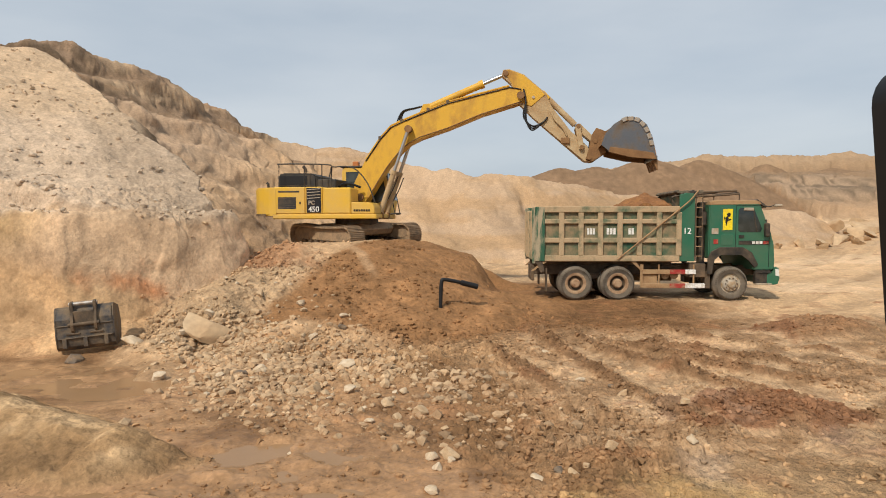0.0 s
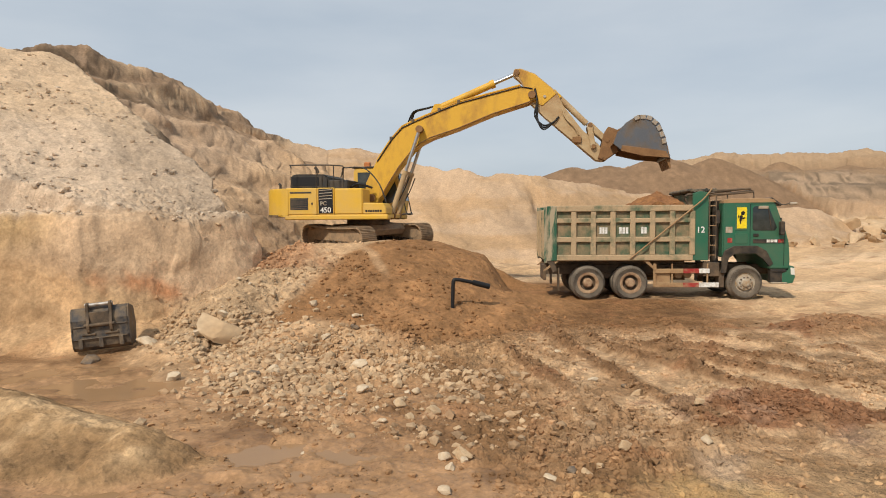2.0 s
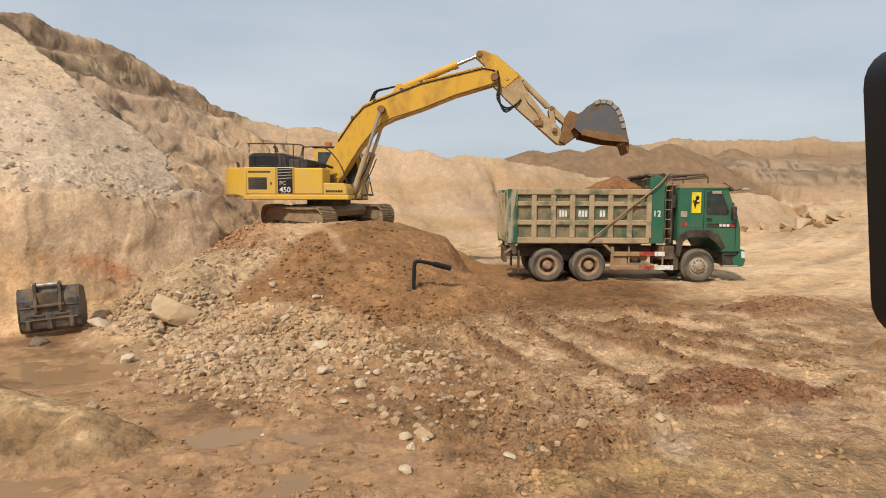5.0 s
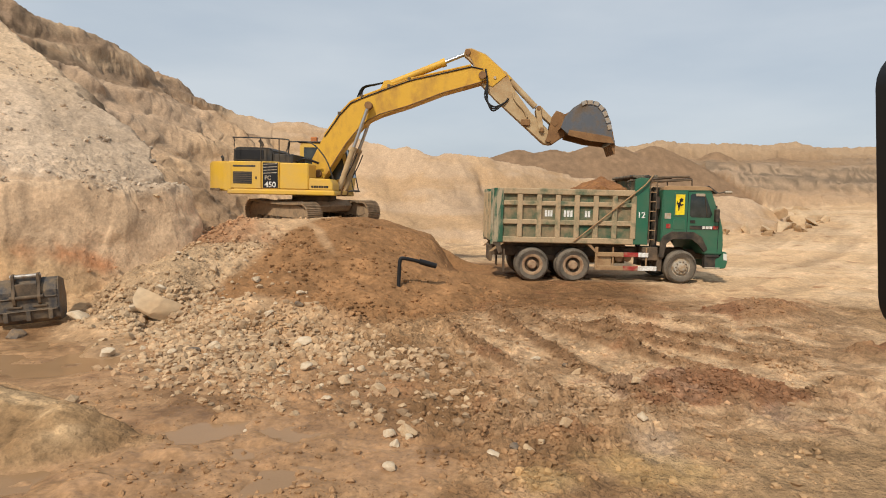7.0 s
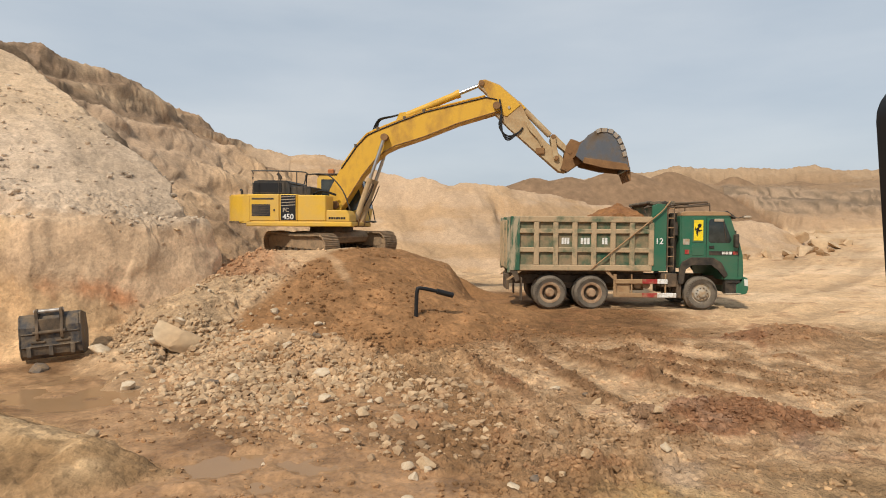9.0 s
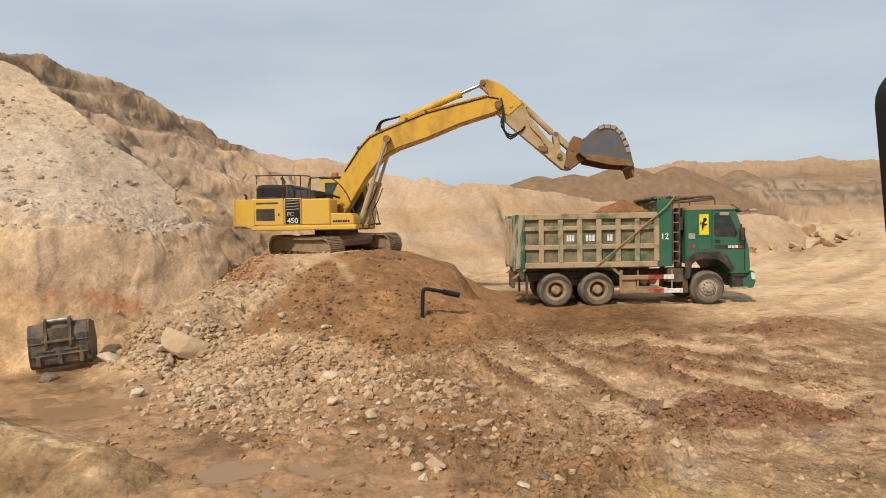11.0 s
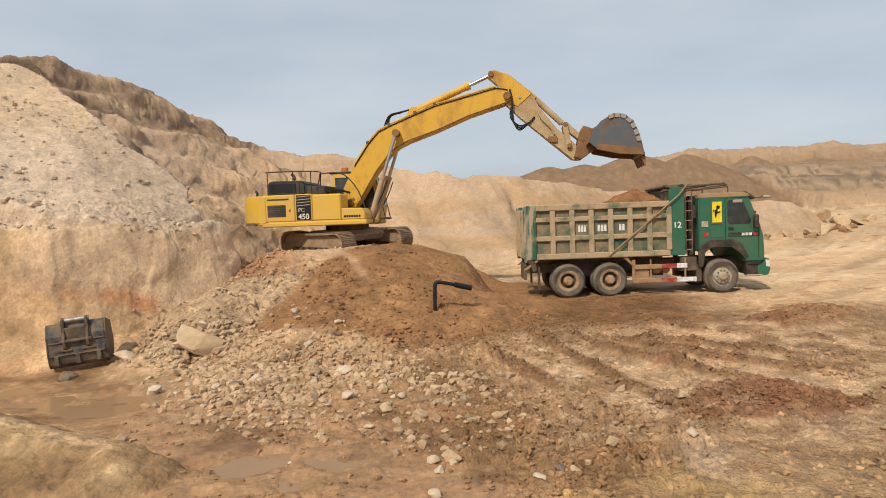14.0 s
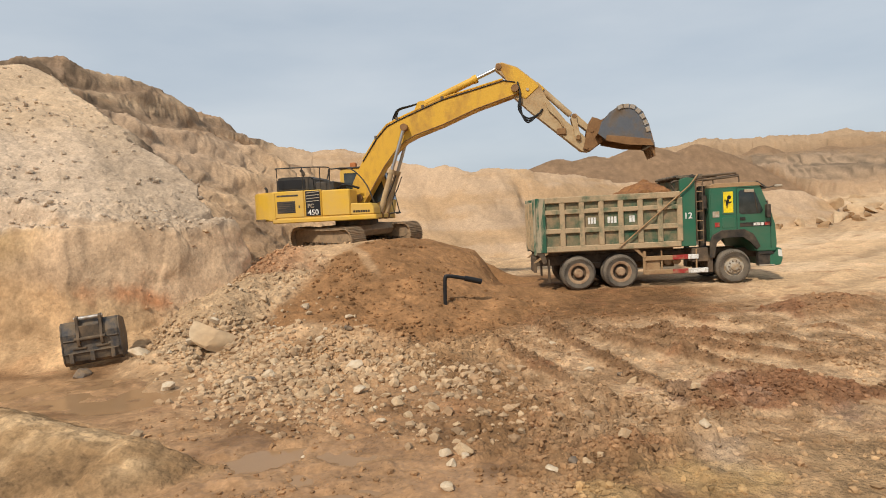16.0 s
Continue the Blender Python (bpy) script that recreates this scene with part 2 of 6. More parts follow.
def shape(x, y):
    """The height of the ground at x, y and the weights of its kinds of soil."""
    n1 = fbm(x, y, octaves=4, scale=0.16, seed=1)
    n2 = fbm(x, y, octaves=4, scale=0.9, seed=2)
    base = -0.58 + 0.56 * smooth(8.5, 19, y + 0.45 * x) + 0.03 * np.maximum(0, y - 25) + 0.07 * np.maximum(0, x - 22) * smooth(25, 45, y)
    base = np.where(np.hypot(x, y) > 120, np.minimum(base, 4), base)
    low = smooth(0.5, -2.5, x) * smooth(15, 13, y)
    base = base + (n1 * 0.10 + n2 * 0.035) * (1 - 0.7 * low)
    z = base
    kind = {}
    # heavy ruts in the churned mud
    churn = smooth(0.8, 2.2, x + 0.25 * n2) * smooth(7.0, 8.5, y) * (1 - smooth(16.5, 18.5, y + 0.12 * x)) * (1 - smooth(9.5, 11.5, x))
    berm = np.zeros_like(x)
    for line in BERMS:
        d, _, side = along(line, x + 0.10 * n2, y + 0.06 * n1)
        berm = np.maximum(berm, np.where(side > 0, smooth(0.42, 0.0, d), smooth(0.20, 0.0, d)) * (0.75 + 0.5 * n2))
    berm = np.clip(berm, 0, 1)
    mound = np.zeros_like(x)
    for cx, cy, rx, ry, high in RED_MOUNDS:
        lump = smooth(1.15, 0.25, np.hypot((x - cx) / rx, (y - cy) / ry) + 0.30 * n2)
        z = z + high * lump
        mound = np.maximum(mound, lump)
    berm = berm * smooth(-1.0, -0.2, n1 + 0.5 * n2)
    z = z + churn * (0.03 * n2) + 0.12 * berm
    kind["furrow"] = berm
    kind["mound"] = mound
    lane = 0.66 * x - 0.75 * y + 0.06 * (x - 12) * (y - 20) * 0.1
    wheel = fbm(lane, (0.75 * x + 0.66 * y) * 0.08, octaves=3, scale=1.3, seed=13)
    crawler = smooth(0.36, 0.28, np.abs(x - 0.42 - 0.12 * (y - 7))) * smooth(8.6, 8.1, y) * smooth(4.5, 5.2, y)
    z = z + crawler * (0.035 * np.sin(2 * math.pi * (y + 0.12 * x) / 0.19) - 0.03)
    kind["lane"] = wheel * smooth(6.5, 9.5, x + 0.35 * (y - 16)) * smooth(60, 40, y)
    z = z + 0.06 * kind["lane"]
    # low sand bank beside the pools
    d, hz, side = along(BANK, x, y)
    bank = hz - np.maximum(0, d - 0.15) * np.where(side > 0, 0.45, 0.36) + 0.09 * n2 + 0.04 * n1
    kind["bank"] = smooth(-0.05, 0.1, bank - z)
    z = np.maximum(z, bank)
    # hollows that hold water
    wob = 0.35 * n2
    hollow_a = 1 - smooth(0.55, 1.1, np.hypot((x + 7.0 + 0.35 * (y - 11.8)) / 2.6, (y - 11.9) / 1.75) + wob * 0.6)
    hollow_b = 1 - smooth(0.6, 1.15, np.hypot((x + 2.2) / 2.1, (y - 7.5) / 1.4) + wob * 0.5)
    hollow_c = 1 - smooth(0.6, 1.1, np.hypot((x + 4.3) / 1.6, (y - 6.2) / 1.25) + wob * 0.5)
    hollow = np.maximum(np.maximum(hollow_a, hollow_b), hollow_c)
    z = np.where(kind["bank"] > 0.5, z, np.maximum(z, WATER_Z + 0.045))
    z = z - (hollow_a * (0.085 + 0.09 * n2 + 0.05 * n1) + np.maximum(hollow_b, hollow_c) * (0.060 + 0.10 * n2 + 0.05 * n1 + 0.045 * fbm(x, y, octaves=3, scale=2.6, seed=15))) * (1 - kind["bank"])
    flat = smooth(1.25, 0.7, np.hypot((x + 2.3) / 3.0, (y - 7.6) / 1.7) + 0.3 * n2)
    kind["wet"] = np.maximum(np.maximum(smooth(0.02, 0.5, hollow), flat), 0.75 * smooth(-0.42, -0.56, z) * smooth(1.5, -0.5, x)) * (1 - kind["bank"])
    # spoil heap under the machine
    ex, ey = x + 3.0, y - 21.7
    r = np.hypot(ex / 1.25, ey)
    out = np.maximum(0, np.hypot(ex, ey) * (1 - 1.75 / np.maximum(r, 1.75)))
    left = smooth(0.5, -4.5, ex) * smooth(1, -3, ey)
    slope = 0.305 + 0.06 * left + 0.25 * smooth(0.5, 3, ey)
    heap = 1.72 - slope * out + 0.10 * n1 + 0.06 * n2 * smooth(0.2, 1.5, out) + 0.22 * smooth(3.2, 1.0, np.hypot(x + 1.0, y - 20.2)) * 0.6
    kind["heap"] = smooth(-0.10, 0.12, heap - z)
    z = np.maximum(z, heap) + 0.03 * kind["heap"] * n2
    # rocky spur on the heap's flank, at the foot of the cutting
    d, hz, side = along([(-4.6, 19.3, 1.65), (-5.6, 16.4, 0.75), (-6.3, 14.2, -0.32), (-5.6, 12.6, -0.62)], x, y)
    spur = hz + 0.12 - 0.36 * np.maximum(0, d - 0.3) + 0.12 * n2
    kind["spur"] = smooth(-0.1, 0.1, spur - z)
    z = np.maximum(z, spur)
    # far ground forms
    for name, line, steep, gentle in (("sand", SAND_RIDGE, 0.62, 0.25), ("ridge", DARK_RIDGE, 1.0, 0.42), ("far", FAR_RIDGE, 0.55, 0.30)):
        d, hz, side = along(line, x, y)
        wob = fbm(x, y, octaves=5, scale=0.10 if name != "far" else 0.05, seed=5)
        hz = hz + 0.22 * wob + (0.16 * fbm(x, y, octaves=4, scale=0.55, seed=8) if name != "far" else 0.35 * fbm(x, y, octaves=3, scale=0.13, seed=8))
        d = np.maximum(0, d + (0.9 if name != "far" else 2.0) * wob * smooth(0.5, 4, d))
        if name == "ridge":
            drop = np.where(d < 2.2, d * 1.05, 2.3 + (d - 2.2) * 0.50)
            drop = np.where(d > 6, drop + 0.15 * (d - 6), drop)
            drop = drop + 0.30 * np.sin(drop * 2.6 + 2.2 * wob) * smooth(0.2, 1.2, drop)
        elif name == "far":
            drop = np.where(d < 5, d * 0.62, 3.1 + (d - 5) * 0.07)
            drop = np.where(d > 15, 3.8 + (d - 15) * 0.46, drop)
            drop = drop + 0.28 * np.sin(drop * 3.2 + 2.0 * wob) * smooth(0.3, 1.5, drop)
        else:
            drop = np.where(d < 3.5, d * 0.62, 2.17 + (d - 3.5) * 0.42)
            drop = drop + 0.18 * np.sin(drop * 1.9 + 3.0 * wob) * smooth(0.3, 1.5, drop)
        back = d * (0.03 if name != "sand" else 0.12)
        form = hz - np.where(side > 0, back, drop)
        kind[name] = smooth(-0.15, 0.25, form - z)
        for other in kind:
            if other != name:
                kind[other] = kind[other] * (1 - kind[name])
        kind[name + "_drop"] = np.where(side > 0, 0, drop)
        z = np.maximum(z, form)
    cone = np.full_like(x, -99.0)
    for cx, cy, cz, slope in SPOIL_CONES:
        r = np.hypot(x - cx, (y - cy) * 1.3)
        cone = np.maximum(cone, cz + 0.25 - slope * np.sqrt(r * r + 0.5))
    cone = cone + 0.10 * n1
    kind["cone"] = smooth(-0.1, 0.2, cone - z)
    z = np.maximum(z, cone)
    # pale scree above the cutting
    d, hz, side = along(CLIFF_FOOT, x, y)
    inside = np.where(side > 0, d, -d) + 0.16 * n1 + 0.05 * n2 + 0.16 * np.abs(fbm(x * 1.0, y * 0.6, octaves=3, scale=0.9, seed=9)) - 0.08
    e = scree_edge(x, y) + 0.5 * n1 + 0.30 * n2
    face = scree_planes(x, y) + 0.20 * n1 + 0.05 * n2
    top = np.minimum(face, 10.15 + 0.3 * n1) - np.maximum(0, e) * 0.95
    bench = np.maximum(top, -5)
    rise = -0.6 + 0.55 * smooth(-1.6, 0.05, inside) + 2.8 * np.clip((inside + 0.05) / 0.75, 0, 1) + np.maximum(0, inside - 1.25) * 4
    cut = np.where(inside > -1.6, np.minimum(bench, rise), -5)
    kind["cliff"] = smooth(-0.05, 0.1, cut - z)
    kind["scree"] = kind["cliff"] * smooth(2.35, 2.75, z + cut * 0 + np.maximum(cut - z, 0) - 0.25 * n2)
    for other in kind:
        if other not in ("cliff", "scree") and not other.endswith("_drop"):
            kind[other] = kind[other] * (1 - kind["cliff"])
    z = np.maximum(z, cut)
    for sx, sy, hx, hy, sz, spare in ((6.4, 20.65, 4.3, 1.6, 0.0, 1.2), (FAR_TRUCK[0] - 1.6, FAR_TRUCK[1], 4.6, 1.7, FAR_TRUCK[2], 3.0), (MACHINE[0], MACHINE[1], 1.9, 1.5, 1.58, 0.8)):
        off = np.maximum(np.maximum(np.abs(x - sx) - hx, np.abs(y - sy) - hy), 0)
        z = blend(z, sz + 0.02 * n2, smooth(spare, 0, off))
    kind["churn"] = churn
    return z, kind


def soil(x, y, z, k):
    """Colours of the soils, by where each was tipped, cut or driven over, with some light and shade painted in."""
    n1 = fbm(x, y, z, octaves=4, scale=0.35, seed=21)[:, None]
    n2 = fbm(x, y, z, octaves=4, scale=1.7, seed=22)[:, None]
    lay = fbm(x * 0.12, y * 0.12, z * 1.6, octaves=4, scale=1.0, seed=23)[:, None]
    c = lambda *v: np.array(v)[None, :]
    w = lambda name: k[name][:, None]
    sand, pale, brown = c(0.52, 0.375, 0.235), c(0.56, 0.43, 0.305), c(0.285, 0.165, 0.082)
    mud, red, grey = c(0.325, 0.203, 0.11), c(0.25, 0.115, 0.055), c(0.40, 0.325, 0.24)
    col = blend(mud, c(0.46, 0.315, 0.185), smooth(-0.45, 0.35, n2 + 0.5 * n1))
    road = smooth(-0.35, 0.35, (0.55 * (x - 7.5) + (y - 16.5)) * 0.25 + 0.4 * n1[:, 0])[:, None]
    col = blend(col, blend(c(0.55, 0.40, 0.25), c(0.62, 0.475, 0.32), smooth(-0.3, 0.6, n1)), road)
    pale_patch = smooth(8.9, 7.3, y + 0.6 * n1[:, 0]) * smooth(1.6, 3.6, x + 0.5 * n2[:, 0]) + smooth(7.0, 10.5, x + n1[:, 0]) * smooth(15.5, 13.0, y)
    col = blend(col, c(0.46, 0.325, 0.19), (0.8 * np.clip(pale_patch, 0, 1))[:, None])
    field = smooth(1.25, 0.5, np.hypot((x - 0.3) / 2.6, (y - 10.0) / 3.6) + 0.4 * n1[:, 0])[:, None]
    col = blend(col, c(0.265, 0.162, 0.088), 0.7 * field * smooth(-0.5, 0.3, n2 + 0.5 * n1))
    col = col * (1 + 0.22 * w("lane"))
    pressed = blend(c(0.37, 0.25, 0.15), c(0.54, 0.40, 0.26), smooth(-0.45, 0.35, n2 + 0.4 * n1))
    col = blend(col, pressed, 0.85 * w("churn") * smooth(0.5, 1.6, x + 0.3 * (y - 9))[:, None])
    col = blend(col, c(0.245, 0.148, 0.082), 0.85 * smooth(0.12, 0.7, w("furrow") + 0.25 * n2))
    near_heap = smooth(13.9, 15.2, y - 0.10 * (x - 2) ** 2 * 0.25 + 0.7 * n1[:, 0] + 0.3 * n2[:, 0]) * smooth(20.6, 19.4, y + 0.16 * (x - 3)) * smooth(9.0, 6.6, x + 0.8 * n1[:, 0]) * smooth(-6, -3.5, x)
    spill = smooth(3.6, 2.2, np.hypot((x - 2.2) / 1.6, y - 22.5) + 0.5 * n1[:, 0])
    col = blend(col, c(0.235, 0.132, 0.064) * (1 + 0.15 * n2), 0.95 * np.maximum(near_heap, spill)[:, None])
    col = blend(col, blend(c(0.32, 0.19, 0.105), c(0.22, 0.105, 0.055), smooth(-0.3, 0.4, n1 + 0.6 * n2)), 0.85 * smooth(0.05, 0.8, w("mound") + 0.45 * n2))
    yellow = smooth(1.0, 0.4, np.hypot((x - 3.0) / 0.9, (y - 6.9) / 0.5) + 0.5 * n2[:, 0]) + smooth(1.0, 0.4, np.hypot((x - 1.6) / 0.5, (y - 6.5) / 0.35) + 0.5 * n2[:, 0])
    col = blend(col, c(0.60, 0.44, 0.21), (0.4 * np.clip(yellow, 0, 1))[:, None])
    chalk = smooth(1.0, 0.3, np.hypot((x - 3.35) / 0.45, (y - 7.55) / 0.6) + 0.5 * n2[:, 0]) + 0.7 * smooth(0.55, 0.8, n1[:, 0] + 0.4 * n2[:, 0]) * smooth(12, 8, y)
    col = blend(col, c(0.55, 0.46, 0.38), (0.35 * np.clip(chalk, 0, 1))[:, None])
    col = blend(col, blend(c(0.36, 0.25, 0.14), c(0.50, 0.37, 0.225), smooth(-0.35, 0.35, n2 + 0.4 * n1)), w("bank"))
    # bank colour turns darker brown towards its foot
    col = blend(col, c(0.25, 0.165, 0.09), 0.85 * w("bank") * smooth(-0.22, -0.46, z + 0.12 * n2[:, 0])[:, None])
    col = blend(col, blend(c(0.19, 0.113, 0.06), c(0.34, 0.215, 0.12), smooth(-0.4, 0.4, n1 + 0.4 * n2 + 0.5 * smooth(9.5, 8.0, y)[:, None])), 0.9 * w("wet"))
    flank = np.interp(y, [13.0, 14.6, 18.0, 19.5, 21.0], [-3.2, -4.4, -4.3, -2.8, -2.2])
    rocky = smooth(-0.35, 0.35, (flank - x) * 0.9 + 0.5 * n1[:, 0] + 0.25 * n2[:, 0])
    rocky = np.maximum(rocky, smooth(14.7, 14.0, y + 0.5 * n1[:, 0]) * smooth(1.0, -2.0, x + 0.6 * n1[:, 0]))[:, None]
    streak = smooth(0.22, 0.05, np.abs(x + 2.9 - 0.42 * (19.6 - y) + 0.3 * n1[:, 0])) * smooth(17.2, 18.2, y)
    heap_col = blend(brown * (1 + 0.10 * n2), c(0.47, 0.34, 0.215) * (1 + 0.14 * n2), np.maximum(rocky, 0.6 * streak[:, None]))
    col = blend(col, heap_col, w("heap") * smooth(-0.45, 0.0, z + 0.25 * n1[:, 0])[:, None])
    col = blend(col, c(0.50, 0.375, 0.245) * (1 + 0.14 * n2), w("spur"))
    rust = smooth(1.2, 0.4, np.hypot((x + 5.2) / 1.5, (y - 18.9) / 1.3) + 0.4 * n2[:, 0])
    col = blend(col, c(0.40, 0.215, 0.115), (0.7 * rust)[:, None] * np.maximum(w("spur"), w("heap")))
    col = blend(col, c(0.33, 0.215, 0.12), 0.75 * w("spur") * smooth(-0.15, -0.45, z + 0.1 * n2[:, 0])[:, None])
    gully = fbm(x * 0.9 + 0.25 * y, y * 0.2, z * 0.2, octaves=4, scale=0.5, seed=34)[:, None]
    col = blend(col, blend(sand * 0.86, pale * 0.86, smooth(-0.4, 0.4, n1 + lay)) * (1 - 0.10 * smooth(0, 0.6, n2)) * (1 + 0.16 * gully), w("sand"))
    dk = blend(c(0.27, 0.20, 0.14), c(0.43, 0.335, 0.235), smooth(-0.30, 0.35, lay + 0.4 * n1))
    beyond = scree_edge(x, y) + 0.5 * n1[:, 0]
    # ridge colour goes darker in a strip just beyond the scree crest
    dark_band = (smooth(0.0, 0.6, beyond) * smooth(5.0, 2.4, beyond + 1.2 * n1[:, 0]))[:, None]
    dk = blend(dk, blend(c(0.125, 0.095, 0.068), c(0.24, 0.18, 0.13), smooth(-0.3, 0.4, lay + 0.6 * n2)), 0.93 * dark_band)
    dk = blend(dk, c(0.31, 0.19, 0.105), smooth(0.25, 0.7, lay - 0.2 * n1) * 0.6)
    lower = smooth(2.6, 4.2, k["ridge_drop"] + 0.7 * n1[:, 0])[:, None]
    east = smooth(-12.5, -7, x)[:, None]
    dk = blend(dk, c(0.30, 0.185, 0.10), 0.75 * east * (1 - smooth(0.5, 1.3, k["ridge_drop"] + 0.3 * n1[:, 0]))[:, None])
    dk = blend(dk, blend(c(0.43, 0.33, 0.24), sand * 1.05, east), lower)
    seam = smooth(0.28, 0.08, np.abs(k["ridge_drop"] - 3.3 + 0.5 * n1[:, 0]))[:, None]
    dk = blend(dk, c(0.20, 0.145, 0.10), 0.7 * seam)
    dk = dk * (1 + 0.13 * n2)
    col = blend(col, dk, w("ridge"))
    # grey-brown soil behind the machine, with the recess's shade painted into its colour
    tip = smooth(1.0, 0.5, np.hypot((x + 7.6) / 1.9, (y - 26.3) / 2.6) + 0.25 * n1[:, 0]) * (1 - k["cliff"])
    col = blend(col, c(0.255, 0.185, 0.125) * (1 + 0.15 * n2), (0.8 * tip)[:, None])
    fd = k["far_drop"] + 0.5 * n1[:, 0]
    band = fbm(x * 0.03, y * 0.03, z * 2.4, octaves=3, scale=1.0, seed=29)[:, None]
    fr = blend(c(0.47, 0.355, 0.24), c(0.36, 0.26, 0.17), smooth(0.3, 2.8, fd)[:, None])
    fr = blend(fr, blend(c(0.22, 0.175, 0.13), c(0.42, 0.325, 0.235), smooth(-0.35, 0.35, band)), smooth(3.2, 3.9, fd)[:, None])
    fr = blend(fr, c(0.49, 0.36, 0.24), smooth(6.2, 7.6, fd)[:, None])
    col = blend(col, fr * 0.80, w("far"))
    col = blend(col, c(0.235, 0.163, 0.105) * (1 + 0.12 * n2), w("cone"))
    cl = blend(c(0.58, 0.41, 0.245), c(0.53, 0.315, 0.165), smooth(-0.2, 0.5, n1 + 0.35 * smooth(1.4, 0, z)[:, None] - 0.1))
    cl = blend(cl, c(0.60, 0.46, 0.325), smooth(0.4, 1.4, z + 0.5 * n1[:, 0] + 0.35 * (x + 9.5))[:, None] * 0.9)
    cl = blend(cl, c(0.58, 0.27, 0.13), (smooth(0.9, 0.2, np.hypot((x + 8.2) / 1.2, (z - 0.9) / 0.6) + 0.5 * n2[:, 0]) * 0.8)[:, None])
    cl = blend(cl, c(0.62, 0.45, 0.22), (smooth(-9.5, -11.5, x) * smooth(1.2, 2.2, z + 0.5 * n1[:, 0]) * 0.6)[:, None])
    crack = smooth(0.10, 0.02, np.abs(fbm(x, y, octaves=3, scale=0.55, seed=26)))[:, None] * smooth(0.0, 0.4, n2)
    cl = blend(cl, c(0.27, 0.185, 0.115), 0.75 * crack)
    slide = fbm((x + 0.9 * z) * 0.9, y * 0.4, z * 0.35, octaves=4, scale=1.1, seed=30)[:, None]
    cl = cl * (1 + 0.20 * slide)
    # right end painted lighter to offset its turn from the sun, left end darker
    cl = cl * blend(0.80, 1.02, smooth(-11, -8.5, x))[:, None]
    col = blend(col, cl * (1 + 0.13 * lay), w("cliff"))
    run = fbm(x * 0.77 + y * 0.64, (0.77 * y - 0.64 * x) * 0.10, octaves=4, scale=0.8, seed=28)[:, None]
    sc = blend(c(0.56, 0.465, 0.365), c(0.43, 0.355, 0.275), smooth(-0.2, 0.5, n2 * 0.35 + run * 0.7))
    sc = blend(sc, c(0.56, 0.445, 0.32), (smooth(4.5, 7.5, z + n1[:, 0]))[:, None])
    gravel = smooth(0.15, 0.5, n1[:, 0] + 0.5 * n2[:, 0]) * smooth(6.0, 3.5, z)
    sc = blend(sc, c(0.34, 0.285, 0.23), (0.65 * gravel)[:, None])
    rim = smooth(0.3, 0.9, scree_edge(x, y) + 0.5 * n1[:, 0])[:, None]
    sc = blend(sc, c(0.20, 0.15, 0.105), 0.9 * rim)
    col = blend(col, sc, w("scree"))
    crumb = fbm(x, y, z, octaves=3, scale=4.6, seed=27, gain=0.65)[:, None] * smooth(30, 12, np.hypot(x, y))[:, None]
    col = col * (1 + 0.20 * crumb * (1 - 0.5 * w("cliff")) * (1 - 0.5 * w("wet")))
    return np.clip(col * c(1.0, 0.92, 0.842) * (1 + 0.09 * n2), 0.02, 0.8)


def lumps(x, y, scale, seed):
    """Rounded clods of uneven size and height, jostling one another."""
    x, y = x * scale, y * scale
    fx, fy = np.floor(x), np.floor(y)
    best = np.zeros_like(x)
    zero = np.zeros(x.shape, np.int64)
    for i in (-1, 0, 1):
        for j in (-1, 0, 1):
            ix, iy = (fx + i).astype(np.int64), (fy + j).astype(np.int64)
            ox, oy = 0.5 + 0.48 * lattice(ix, iy, zero, seed), 0.5 + 0.48 * lattice(ix, iy, zero, seed + 7)
            size = 0.45 + 0.30 * lattice(ix, iy, zero, seed + 13)
            d = np.hypot(x - fx - i - ox, y - fy - j - oy) / np.maximum(size, 0.12)
            best = np.maximum(best, np.maximum(0, 1 - d * d) ** 0.8 * size * 1.6)
    return best


